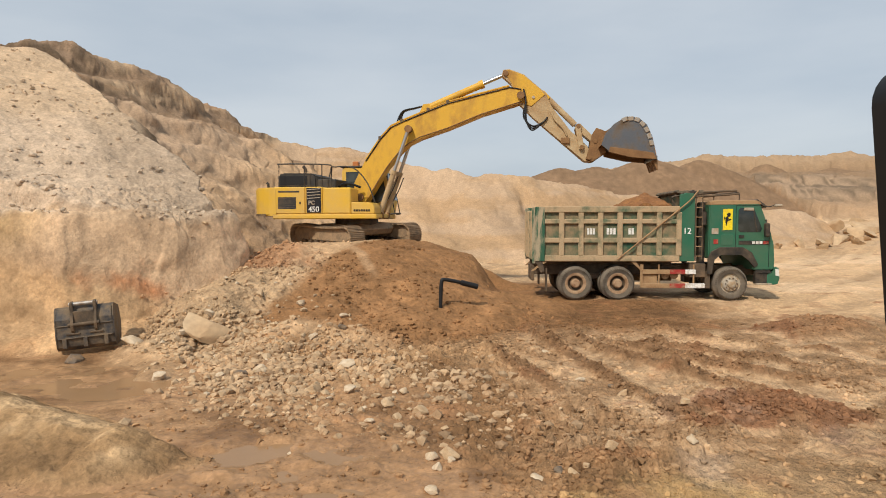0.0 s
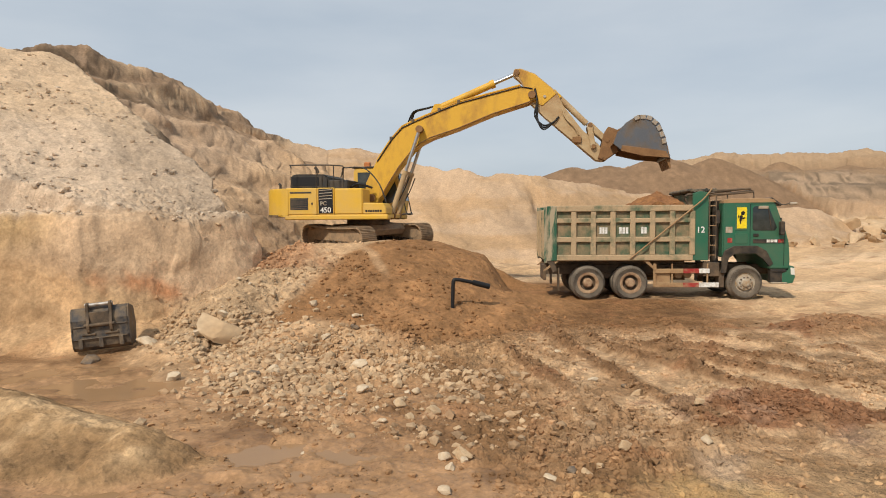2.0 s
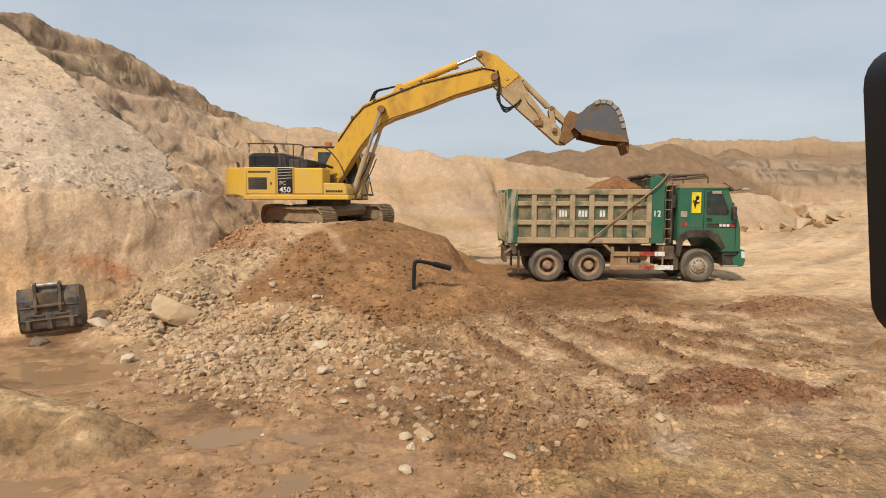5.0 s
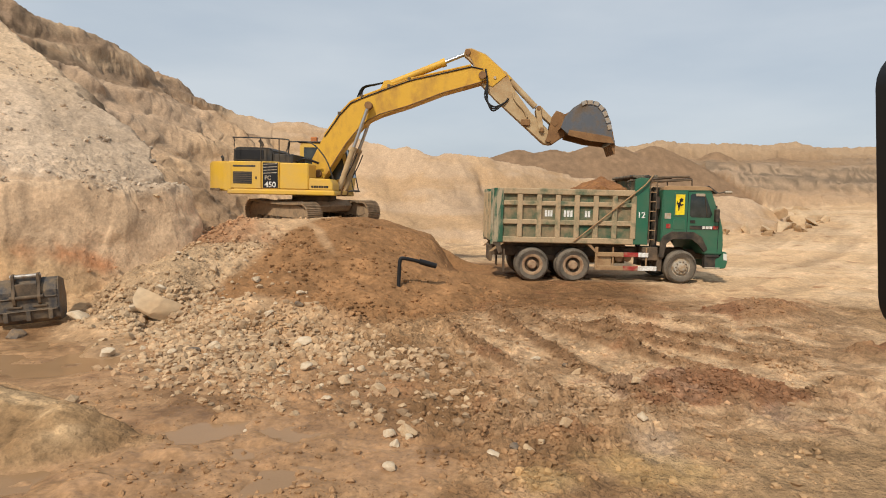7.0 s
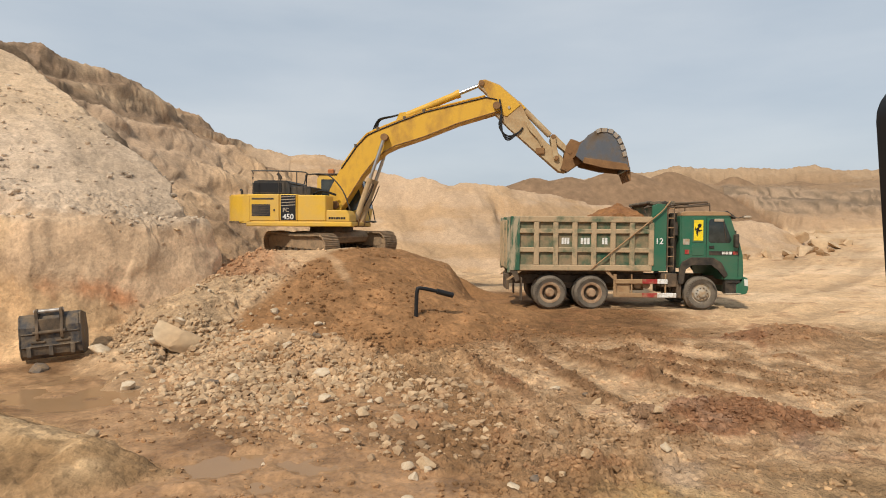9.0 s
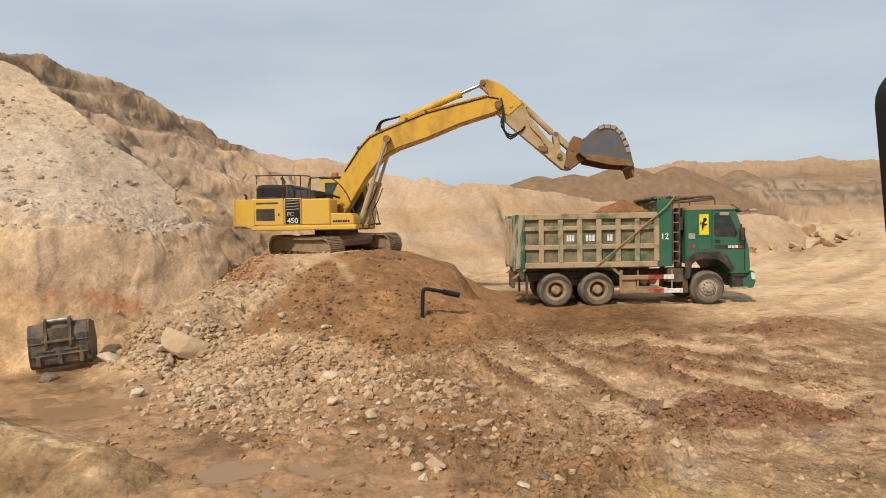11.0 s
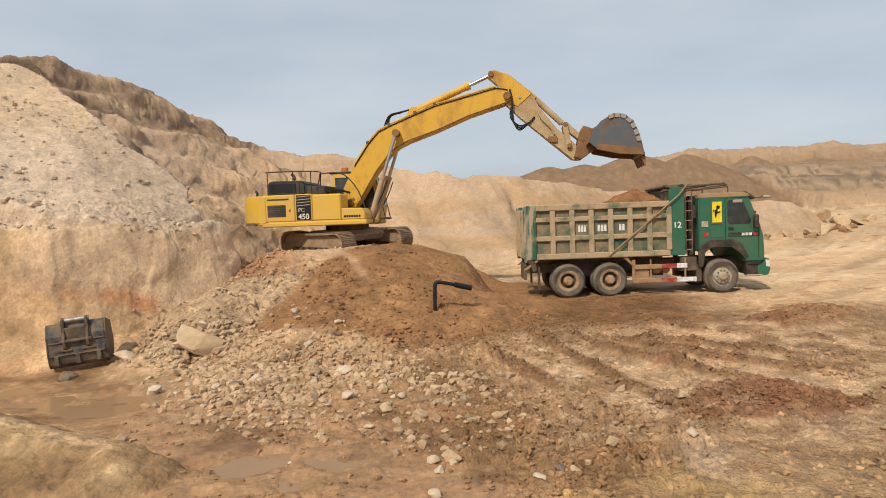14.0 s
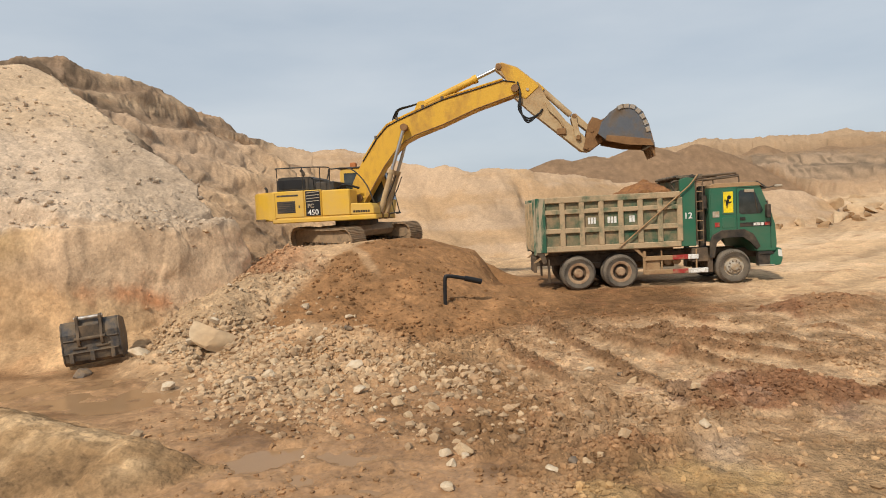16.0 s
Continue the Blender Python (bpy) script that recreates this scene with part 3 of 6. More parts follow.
def relief(x, y):
    """The ground with its clods and torn faces: places, soils' weights, heights before the relief."""
    z, k = shape(x, y)
    r = np.hypot(x, y)
    amp = 0.02 + 0.09 * k["cliff"] * (1 - k["scree"]) + 0.09 * k["scree"] + 0.26 * k["ridge"] + 0.09 * k["sand"] + 0.35 * k["far"] * (1 - 0.8 * k["cone"]) + 0.03 * k["heap"] + 0.05 * k["spur"] + 0.02 * k["churn"]
    amp = amp * smooth(400, 100, r)
    bx = fbm(x, y, z * 1.5, octaves=3, scale=0.8, seed=31)
    by = fbm(x, y, z * 1.5, octaves=3, scale=0.8, seed=32)
    bz = fbm(x, y, z, octaves=5, scale=1.3, seed=33, gain=0.6)
    patch = smooth(-0.45, 0.45, fbm(x, y, octaves=2, scale=0.6, seed=43))
    field = smooth(1.25, 0.5, np.hypot((x + 0.1) / 3.2, (y - 10.4) / 3.4) + 0.25 * by)
    rough = np.clip(0.30 + 0.9 * k["furrow"] + 0.9 * k["mound"] + 0.6 * k["spur"] + 0.30 * k["heap"] + 0.35 * k["scree"] + 0.75 * field + 0.5 * k["churn"] * smooth(10.5, 8.5, y) - 0.22 * k["churn"] * smooth(9.5, 10.5, y), 0.03, 1)
    rough = rough * (1 - 0.9 * k["wet"]) * (1 - 0.2 * k["bank"]) * (1 - 0.5 * smooth(1.0, 1.6, z) * k["heap"]) * (1 - 0.6 * k["heap"] * smooth(-5, -4, x) * smooth(14, 15, y))
    close = smooth(34, 15, r)
    wig = fbm(x, y, octaves=3, scale=5.0, seed=47)
    wx, wy = x + 0.07 * bz + 0.05 * wig, y + 0.07 * bx - 0.05 * wig
    clod = close * rough * ((0.03 + 0.11 * patch) * lumps(wx, wy, 3.3, 44) + (0.030 + 0.05 * patch) * lumps(wx, wy, 8.0, 45) + 0.022 * smooth(16, 9, r) * lumps(wx, wy, 17.0, 46))
    return np.stack([x + amp * bx, y + amp * by, z + amp * 0.5 * bz + clod], 1), k, z


def height(px, py):
    return float(relief(np.array([float(px)]), np.array([float(py)]))[0][0, 2])


# ---- the ground, one sheet to the horizon ----
def build_ground():
    az = np.concatenate([np.linspace(-180, -41, 60)[:-1], np.linspace(-41, 41, 1080), np.linspace(41, 180, 60)[1:]])
    rad = np.concatenate([[0.05, 1.0, 2.0, 3.0], np.linspace(4.0, 5.0, 8), np.linspace(5.0, 12, 300)[1:], np.linspace(12, 20, 270)[1:], np.linspace(20, 30, 130)[1:], np.linspace(30, 60, 150)[1:],
                          np.geomspace(60, 130, 90)[1:], np.geomspace(130, 4000, 30)[1:]])
    a, r = np.meshgrid(np.radians(az), rad)
    x, y = (np.sin(a) * r).ravel(), (np.cos(a) * r).ravel()
    pts, k, z = relief(x, y)
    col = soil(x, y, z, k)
    na, nr = len(az), len(rad)
    i = (np.arange(nr - 1)[:, None] * na + np.arange(na - 1)[None, :]).ravel()
    quads = np.stack([i, i + na, i + na + 1, i + 1], 1)[:, ::-1]
    mesh = bpy.data.meshes.new("ground")
    mesh.vertices.add(len(pts))
    mesh.vertices.foreach_set("co", pts.astype(np.float32).ravel())
    mesh.loops.add(quads.size)
    mesh.loops.foreach_set("vertex_index", quads.astype(np.int32).ravel())
    mesh.polygons.add(len(quads))
    mesh.polygons.foreach_set("loop_start", np.arange(0, quads.size, 4, dtype=np.int32))
    mesh.update(calc_edges=True)
    mesh.polygons.foreach_set("use_smooth", np.ones(len(quads), bool))
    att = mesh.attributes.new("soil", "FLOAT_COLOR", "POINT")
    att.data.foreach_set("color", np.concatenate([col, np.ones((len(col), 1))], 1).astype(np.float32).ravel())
    att = mesh.attributes.new("wet", "FLOAT", "POINT")
    att.data.foreach_set("value", k["wet"].astype(np.float32))
    face = k["cliff"] * (1 - k["scree"])
    loose = 0.95 - 0.62 * face - 0.50 * k["scree"] - 0.88 * k["sand"] - 0.60 * k["ridge"] - 0.70 * k["far"] - 0.45 * k["bank"] - 0.5 * k["heap"] * smooth(-5, -4, x) - 0.10 * k["churn"] * (1 - k["furrow"]) - 0.6 * smooth(6.5, 9.5, x + 0.35 * (y - 16)) * smooth(15, 17, y)
    att = mesh.attributes.new("loose", "FLOAT", "POINT")
    att.data.foreach_set("value", np.clip(loose, 0.06, 1).astype(np.float32))
    mesh.materials.append(M_EARTH)
    return tagged(new("ground", mesh), "churned sandy ground of an open pit with tipped spoil and cut faces", "ground", kind="structure")


ground = build_ground()


# ---- building helpers ----
def part(name, bm, mat, parent=None, label="", smooth_deg=0):
    bmesh.ops.recalc_face_normals(bm, faces=bm.faces)
    me = bpy.data.meshes.new(name)
    bm.to_mesh(me)
    bm.free()
    if smooth_deg:
        me.polygons.foreach_set("use_smooth", [True] * len(me.polygons))
        me.set_sharp_from_angle(angle=radians(smooth_deg))
    me.materials.append(mat)
    ob = new(name, me)
    ob.parent = parent
    if label:
        ob["label"] = label
    return ob


def thing(name, label, category, group="", m=None):
    ob = tagged(new(name), label, category, group)
    if m:
        ob.matrix_basis = m
    return ob


def bevel(bm, size=0.01, segments=1):
    bmesh.ops.bevel(bm, geom=list(bm.edges), offset=size, segments=segments, affect="EDGES", clamp_overlap=True)
    return bm


def box(bm, x0, x1, y0, y1, z0, z1):
    v = [bm.verts.new(p) for p in ((x0, y0, z0), (x1, y0, z0), (x1, y1, z0), (x0, y1, z0), (x0, y0, z1), (x1, y0, z1), (x1, y1, z1), (x0, y1, z1))]
    for f in ((3, 2, 1, 0), (4, 5, 6, 7), (0, 1, 5, 4), (1, 2, 6, 5), (2, 3, 7, 6), (3, 0, 4, 7)):
        bm.faces.new([v[i] for i in f])
    return bm


def B(x0, x1, y0, y1, z0, z1, b=0.012):
    bm = box(bmesh.new(), x0, x1, y0, y1, z0, z1)
    return bevel(bm, b) if b else bm


def prism(profile, y0, y1, bm=None):
    """An x, z outline drawn out from y0 to y1."""
    bm = bm or bmesh.new()
    a = [bm.verts.new((x, y0, z)) for x, z in profile]
    b = [bm.verts.new((x, y1, z)) for x, z in profile]
    n = len(profile)
    bm.faces.new(a)
    bm.faces.new(b[::-1])
    for i in range(n):
        bm.faces.new((a[i], b[i], b[(i + 1) % n], a[(i + 1) % n]))
    return bm


def rod(bm, p, q, r, seg=10, r2=None):
    p, q = Vector(p), Vector(q)
    turn = (q - p).to_track_quat("Z", "Y").to_matrix().to_4x4()
    bmesh.ops.create_cone(bm, cap_ends=True, segments=seg, radius1=r, radius2=r if r2 is None else r2, depth=(q - p).length,
                          matrix=Matrix.Translation((p + q) / 2) @ turn)
    return bm


def pipe_run(points, r, seg=8, bm=None):
    """A bent tube along points, with round joints."""
    bm = bm or bmesh.new()
    points = [Vector(p) for p in points]
    rings = []
    for i, p in enumerate(points):
        d = (points[min(i + 1, len(points) - 1)] - points[max(i - 1, 0)]).normalized()
        q = d.to_track_quat("Z", "Y").to_matrix()
        rings.append([bm.verts.new(p + q @ Vector((r * math.cos(2 * math.pi * k / seg), r * math.sin(2 * math.pi * k / seg), 0))) for k in range(seg)])
    for a, b in zip(rings, rings[1:]):
        for k in range(seg):
            bm.faces.new((a[k], a[(k + 1) % seg], b[(k + 1) % seg], b[k]))
    bm.faces.new(rings[0][::-1])
    bm.faces.new(rings[-1])
    return bm


def curve_through(points, steps=5):
    """More points, on a smooth line through the given ones."""
    p = [Vector(v) for v in points]
    out = []
    for i in range(len(p) - 1):
        a, b, c, d = p[max(i - 1, 0)], p[i], p[i + 1], p[min(i + 2, len(p) - 1)]
        for s in range(steps):
            t = s / steps
            out.append(0.5 * ((2 * b) + (c - a) * t + (2 * a - 5 * b + 4 * c - d) * t * t + (3 * b - a - 3 * c + d) * t ** 3))
    return out + [p[-1]]


def lathe(profile, seg=32, bm=None, m=None):
    """Turns an (r, y) outline about the y axis."""
    bm = bm or bmesh.new()
    m = m or Matrix()
    rings = [[bm.verts.new(m @ Vector((r * math.cos(2 * math.pi * k / seg), y, r * math.sin(2 * math.pi * k / seg)))) for k in range(seg)] for r, y in profile]
    for a, b in zip(rings, rings[1:]):
        for k in range(seg):
            bm.faces.new((a[k], b[k], b[(k + 1) % seg], a[(k + 1) % seg]))
    return bm


def lettering(name, text, size, mat, parent, m, depth=0.004):
    cu = bpy.data.curves.new(name, "FONT")
    cu.body, cu.size, cu.extrude, cu.align_x, cu.align_y = text, size, depth, "CENTER", "CENTER"
    cu.offset = 0.004
    tmp = bpy.data.objects.new(name, cu)
    me = bpy.data.meshes.new_from_object(tmp)
    bpy.data.objects.remove(tmp)
    me.materials.clear()
    me.materials.append(mat)
    ob = new(name, me)
    ob.parent, ob.matrix_basis = parent, m
    return ob


M_GREEN = material("green_cab_paint", (0.013, 0.125, 0.07), 0.28, second=(0.08, 0.125, 0.075), second_rough=0.7, scale=1.3, cover=0.32, soft=0.25, bump=0.05, grain=0.06, specular=0.5)
M_BED = material("dusty_green_steel", (0.03, 0.095, 0.055), 0.6, second=(0.27, 0.20, 0.12), second_rough=0.95, scale=2.2, cover=0.56, soft=0.12, bump=0.15, bump_scale=25, grain=0.12)
M_RIB = material("dust_caked_green_steel", (0.07, 0.115, 0.068), 0.7, second=(0.42, 0.31, 0.19), second_rough=0.95, scale=1.9, cover=0.68, soft=0.10, bump=0.15, bump_scale=30, grain=0.14)
M_PLATE = material("scratched_green_steel", (0.03, 0.10, 0.058), 0.6, second=(0.37, 0.31, 0.21), second_rough=0.9, scale=1.6, cover=0.58, soft=0.05, bump=0.1, grain=0.1, stretch=(4, 4, 0.8))
M_TANSTEEL = material("dusty_tan_steel", (0.36, 0.235, 0.125), 0.9, second=(0.25, 0.14, 0.07), scale=3.0, cover=0.35, bump=0.15)
M_TYRE = material("dusty_rubber", (0.035, 0.033, 0.03), 0.85, second=(0.20, 0.165, 0.125), scale=3.0, cover=0.66, soft=0.2, bump=0.25, bump_scale=60)
M_HUB = material("rusty_dusty_hub", (0.38, 0.26, 0.16), 0.85, second=(0.20, 0.10, 0.05), scale=5, cover=0.38, bump=0.1)
M_FRONTHUB = material("pale_grey_hub", (0.42, 0.39, 0.33), 0.6, second=DUST, scale=6, cover=0.5)
M_BLACK = material("dull_black_plastic", (0.022, 0.021, 0.02), 0.55, second=(0.12, 0.09, 0.06), scale=4, cover=0.35, soft=0.2)
M_FRAME = material("dirty_dark_steel", (0.035, 0.031, 0.027), 0.75, second=(0.20, 0.135, 0.08), scale=3, cover=0.5, soft=0.2, bump=0.15)
M_GLASS = material("dark_cab_glass", (0.018, 0.026, 0.026), 0.05, second=(0.10, 0.10, 0.085), second_rough=0.35, scale=2, cover=0.16, soft=0.25, grain=0.0, specular=0.7)
M_WHITE = material("white_paint", (0.72, 0.72, 0.69), 0.6, second=(0.40, 0.34, 0.26), scale=9, cover=0.3)
M_RED = material("faded_red_paint", (0.33, 0.035, 0.03), 0.55, second=DUST, scale=5, cover=0.35)
M_DECAL = material("yellow_decal", (0.80, 0.62, 0.02), 0.5, second=(0.6, 0.42, 0.05), scale=6, cover=0.3)
M_INK = material("black_print", (0.012, 0.012, 0.014), 0.5)
M_EARTHLOAD = material("tipped_brown_earth", (0.27, 0.13, 0.052), 0.95, second=(0.20, 0.09, 0.038), scale=3, cover=0.5, bump=0.8, bump_scale=14, grain=0.3)
M_LAMP = material("clear_lamp_lens", (0.65, 0.65, 0.6), 0.15, specular=0.7, grain=0.0)
M_CHROME = material("bright_cylinder_rod", (0.50, 0.50, 0.50), 0.30, metal=1.0, grain=0.03)
M_TARP = material("rolled_dark_tarpaulin", (0.05, 0.047, 0.04), 0.85, second=(0.20, 0.16, 0.11), scale=5, cover=0.5, bump=0.3)


# ---- tipper trucks ----
def make_wheel(parent, x, y, side, hub, front, r=0.53, w=0.30):
    """side: -1 where the outer face looks to -y."""
    h = w / 2
    prof = [(0.30, -h + 0.02), (0.36, -h), (0.46, -h + 0.005), (r - 0.025, -h + 0.04), (r, -h + 0.07), (r, h - 0.07), (r - 0.025, h - 0.04), (0.46, h - 0.005), (0.36, h), (0.30, h - 0.02)]
    m = Matrix.Translation((x, y, r)) @ Matrix.Diagonal((1, -side, 1, 1))
    bm = lathe(prof, 40, m=m)
    for k in range(44):
        a = 2 * math.pi * k / 44
        for s in (-1, 1):
            c = Matrix.Translation((x, y + s * 0.048, r)) @ Matrix.Rotation(a, 4, "Y") @ Matrix.Rotation(0.5 * s, 4, "X")
            q = [bm.verts.new(c @ Vector(p)) for p in ((-0.018, -0.045, r - 0.01), (0.018, -0.045, r - 0.01), (0.018, 0.045, r - 0.01), (-0.018, 0.045, r - 0.01),
                                                       (-0.015, -0.042, r + 0.005), (0.015, -0.042, r + 0.005), (0.015, 0.042, r + 0.005), (-0.015, 0.042, r + 0.005))]
            for f in ((4, 5, 6, 7), (0, 1, 5, 4), (1, 2, 6, 5), (2, 3, 7, 6), (3, 0, 4, 7)):
                bm.faces.new([q[i] for i in f])
    wheel = part("wheel", bm, M_TYRE, parent, "dusty worn black rubber tyre on a steel hub", 35)
    if front:
        prof = [(0.305, -h + 0.03), (0.29, -h + 0.05), (0.26, -h + 0.06), (0.22, -h - 0.02), (0.13, -h - 0.03), (0.12, -h - 0.07), (0.09, -h - 0.09), (0.001, -h - 0.09)]
    else:
        prof = [(0.33, -h), (0.31, -h - 0.005), (0.245, -h + 0.02), (0.235, -h + 0.05)]
    rim = part("rim", lathe(prof, 32, m=m), hub, wheel, "pale grey steel hub" if front else "rusty dust-covered hub", 40)
    if not front:
        part("hub_recess", lathe([(0.236, -h + 0.05), (0.20, -h + 0.15), (0.145, -h + 0.15)], 28, m=m), M_FRAME, wheel, "dark recess round the hub", 40)
        part("hub_cap", lathe([(0.15, -h + 0.15), (0.14, -h + 0.0), (0.11, -h - 0.03), (0.001, -h - 0.03)], 24, m=m), M_HUB, wheel, "rusty dust-covered hub cap", 40)
        return wheel
    bm = bmesh.new()
    for k in range(10):
        a = 2 * math.pi * k / 10
        cx, cz = (0.175 if front else 0.27) * math.cos(a), (0.175 if front else 0.27) * math.sin(a)
        d = -h - 0.025 if front else -h + 0.03
        rod(bm, m @ Vector((cx, d, cz)), m @ Vector((cx, d - 0.035, cz)), 0.021, 6)
    tagged(part("wheel_nuts", bm, M_FRAME if front else M_HUB, rim), kind="stuff")
    return wheel


def make_truck(label, group, m, marked):
    t = thing("tipper_truck", label, "truck", group, m)
    # chassis
    part("chassis_rail", B(-1.2, 6.0, -0.48, -0.38, 0.75, 1.05), M_FRAME, t)
    part("chassis_rail", B(-1.2, 6.0, 0.38, 0.48, 0.75, 1.05), M_FRAME, t)
    for x in (0.06, 1.36, 4.81):
        part("axle", rod(bmesh.new(), (x, -0.95, 0.53), (x, 0.95, 0.53), 0.10, 12), M_FRAME, t)
    for x in (0.06, 1.36):
        part("axle_casing", lathe([(0.001, -0.2), (0.24, -0.16), (0.24, 0.16), (0.001, 0.2)], 16, m=Matrix.Translation((x, 0, 0.53))), M_FRAME, t, "", 40)
    part("leaf_spring", B(-0.35, 1.70, -0.62, -0.53, 0.62, 0.80), M_FRAME, t)
    part("leaf_spring", B(-0.35, 1.70, 0.53, 0.62, 0.62, 0.80), M_FRAME, t)
    part("cross_member", B(-1.25, -1.15, -0.5, 0.5, 0.55, 1.05), M_FRAME, t)
    for side in (-1, 1):
        for x in (0.06, 1.36):
            make_wheel(t, x, side * 1.04, side, M_HUB, False)
            make_wheel(t, x, side * 0.71, side, M_HUB, False)
        make_wheel(t, 4.81, side * 1.02, side, M_FRONTHUB, True)
    # tipping body
    body = part("tipping_body", B(-1.19, 3.25, -1.10, 1.10, 1.20, 1.32), M_RIB, t, "dust-caked green steel tipping body")
    for side in (-1, 1):
        y = lambda a, b: sorted((side * a, side * b))
        plate = part("side_panel", B(-0.91, 3.22, *y(1.10, 1.15), 1.24, 2.90), M_BED, body, "dented green steel side panel under dust")
        part("rear_plate", B(-1.20, -0.90, *y(1.09, 1.225), 1.22, 2.91), M_PLATE, body, "scratched green corner plate")
        for z0, z1, out in ((1.22, 1.40, 1.245), (1.79, 1.95, 1.235), (2.38, 2.53, 1.235), (2.73, 2.92, 1.25)):
            part("side_rail", B(-0.90, 3.22, *y(1.145, out), z0, z1, 0.02), M_RIB, plate)
        for i in range(7):
            x = -0.46 + 0.597 * i
            part("side_rib", B(x - 0.005, x + 0.16, *y(1.145, 1.24), 1.39, 2.74, 0.02), M_RIB, plate)
        # tall board before the cab
        bm = prism([(3.22, 1.22), (3.68, 1.22), (3.68, 3.30), (3.42, 3.33), (3.22, 3.27)], *y(1.10, 1.20))
        part("head_board_side", bevel(bm, 0.012), M_GREEN, body, "clean green headboard cheek")
        for x in (-0.95, 1.75):
            bm = prism([(x, 1.22), (x + 0.14, 1.22), (x - 0.28 if x < 0 else x + 0.40, 0.92), (x - 0.36 if x < 0 else x + 0.33, 0.92)], *y(1.10, 1.19))
            part("fender_bracket", bm, M_TANSTEEL, t)
    part("head_board", B(3.30, 3.36, -1.10, 1.10, 1.30, 3.27), M_BED, body)
    gate = part("tailgate", B(-1.26, -1.205, -1.12, 1.12, 1.24, 2.80), M_RIB, body, "dust-caked steel tailgate")
    for yy in (-1.0, -0.5, 0.0, 0.5, 1.0):
        part("gate_rib", B(-1.32, -1.255, yy - 0.06, yy + 0.06, 1.26, 2.78), M_RIB, gate)
    for yy in (-1.17, 1.17):
        part("tail_post", B(-1.29, -1.205, yy - 0.05, yy + 0.05, 1.15, 2.90), M_PLATE, body)
        part("gate_hinge", prism([(-1.25, 1.22), (-0.98, 1.22), (-0.9, 0.92), (-1.02, 0.86), (-1.12, 1.1)], yy - 0.03, yy + 0.03), M_FRAME, body)
        part("mud_flap", B(-0.86, -0.82, yy * 0.9 - 0.18, yy * 0.9 + 0.18, 0.28, 1.0), M_FRAME, t, "torn hanging rubber mud flap")
    part("body_beam", B(-1.2, 3.2, -0.5, -0.36, 1.06, 1.2), M_FRAME, body)
    part("body_beam", B(-1.2, 3.2, 0.36, 0.5, 1.06, 1.2), M_FRAME, body)
    # sheet roller, arms and rails
    bm = pipe_run(curve_through([(3.74, -1.28, 3.40), (3.52, -1.28, 3.12), (3.2, -1.28, 2.84), (1.32, -1.275, 1.28)], 6), 0.022)
    part("sheet_arm", bm, M_TANSTEEL, t, "bent dusty steel sheet arm", 60)
    bm = bmesh.new()
    for k in range(9):
        rod(bm, (3.2 + 0.09 * k, -1.1, 3.33 + 0.05 * random.random()), (3.2 + 0.09 * k, 1.1, 3.30 + 0.06 * random.random()), 0.05, 7)
    part("rolled_sheet", bm, M_TARP, t, "rolled dark tarpaulin with poles", 50)
    for yy in (-1.02, 1.02):
        bm = pipe_run([(3.1, yy, 3.25), (3.8, yy, 3.22), (4.6, yy, 3.26), (5.08, yy, 3.30), (5.08, yy, 3.02)], 0.03)
        pipe_run([(3.6, yy, 3.35), (4.3, yy, 3.36), (5.0, yy, 3.40)], 0.035, bm=bm)
        part("sheet_rail", bm, M_FRAME, t, "", 60)
    for x in (4.4, 5.05):
        part("sheet_crossbar", rod(bmesh.new(), (x, -1.02, 3.34), (x, 1.02, 3.34), 0.03, 8), M_FRAME, t)
    bm = pipe_run(curve_through([(3.10, -1.1, 2.92), (3.0, -1.1, 3.18), (3.22, -1.1, 3.24)], 4), 0.03)
    part("sheet_hoop", bm, M_FRAME, t, "", 60)
    # ladder, stack and tanks between body and cab
    for x in (3.72, 3.92):
        part("ladder_rail", rod(bmesh.new(), (x, -1.16, 1.28), (x, -1.16, 3.25), 0.018, 6), M_FRAME, t)
    for i in range(7):
        part("ladder_rung", rod(bmesh.new(), (3.72, -1.16, 1.38 + 0.3 * i), (3.92, -1.16, 1.38 + 0.3 * i), 0.014, 6), M_TANSTEEL, t)
    part("intake_duct", B(3.90, 4.06, -1.0, -0.72, 1.0, 3.05, 0.03), M_BLACK, t)
    part("filter_can", rod(bmesh.new(), (3.98, -1.08, 2.35), (3.98, -1.08, 2.75), 0.09, 12), M_BLACK, t, "", 40)
    part("battery_box", B(3.55, 4.05, -1.15, -0.55, 0.72, 1.15, 0.02), M_FRAME, t)
    part("fuel_tank", B(2.15, 3.3, 0.55, 1.12, 0.55, 1.05, 0.06), M_FRAME, t)
    for x in (2.85, 3.12):
        bm = rod(bmesh.new(), (x, -1.05, 0.78), (x, -0.45, 0.78), 0.125, 16)
        part("air_tank", bm, M_TANSTEEL, t, "", 40)
    # striped side guard
    for z in (0.89, 0.46):
        part("guard_bar", B(2.10, 2.95, -1.20, -1.15, z - 0.07, z + 0.075), M_TANSTEEL, t)
        part("guard_bar", B(2.95, 3.42, -1.20, -1.15, z - 0.07, z + 0.075), M_RED, t, "faded red and white guard bar")
        part("guard_bar", B(3.42, 3.74 if z > 0.6 else 4.02, -1.20, -1.15, z - 0.07, z + 0.075), M_WHITE, t, "white reflective guard bar")
        part("guard_bar", B(2.10, 3.74, 1.15, 1.20, z - 0.07, z + 0.075), M_TANSTEEL, t)
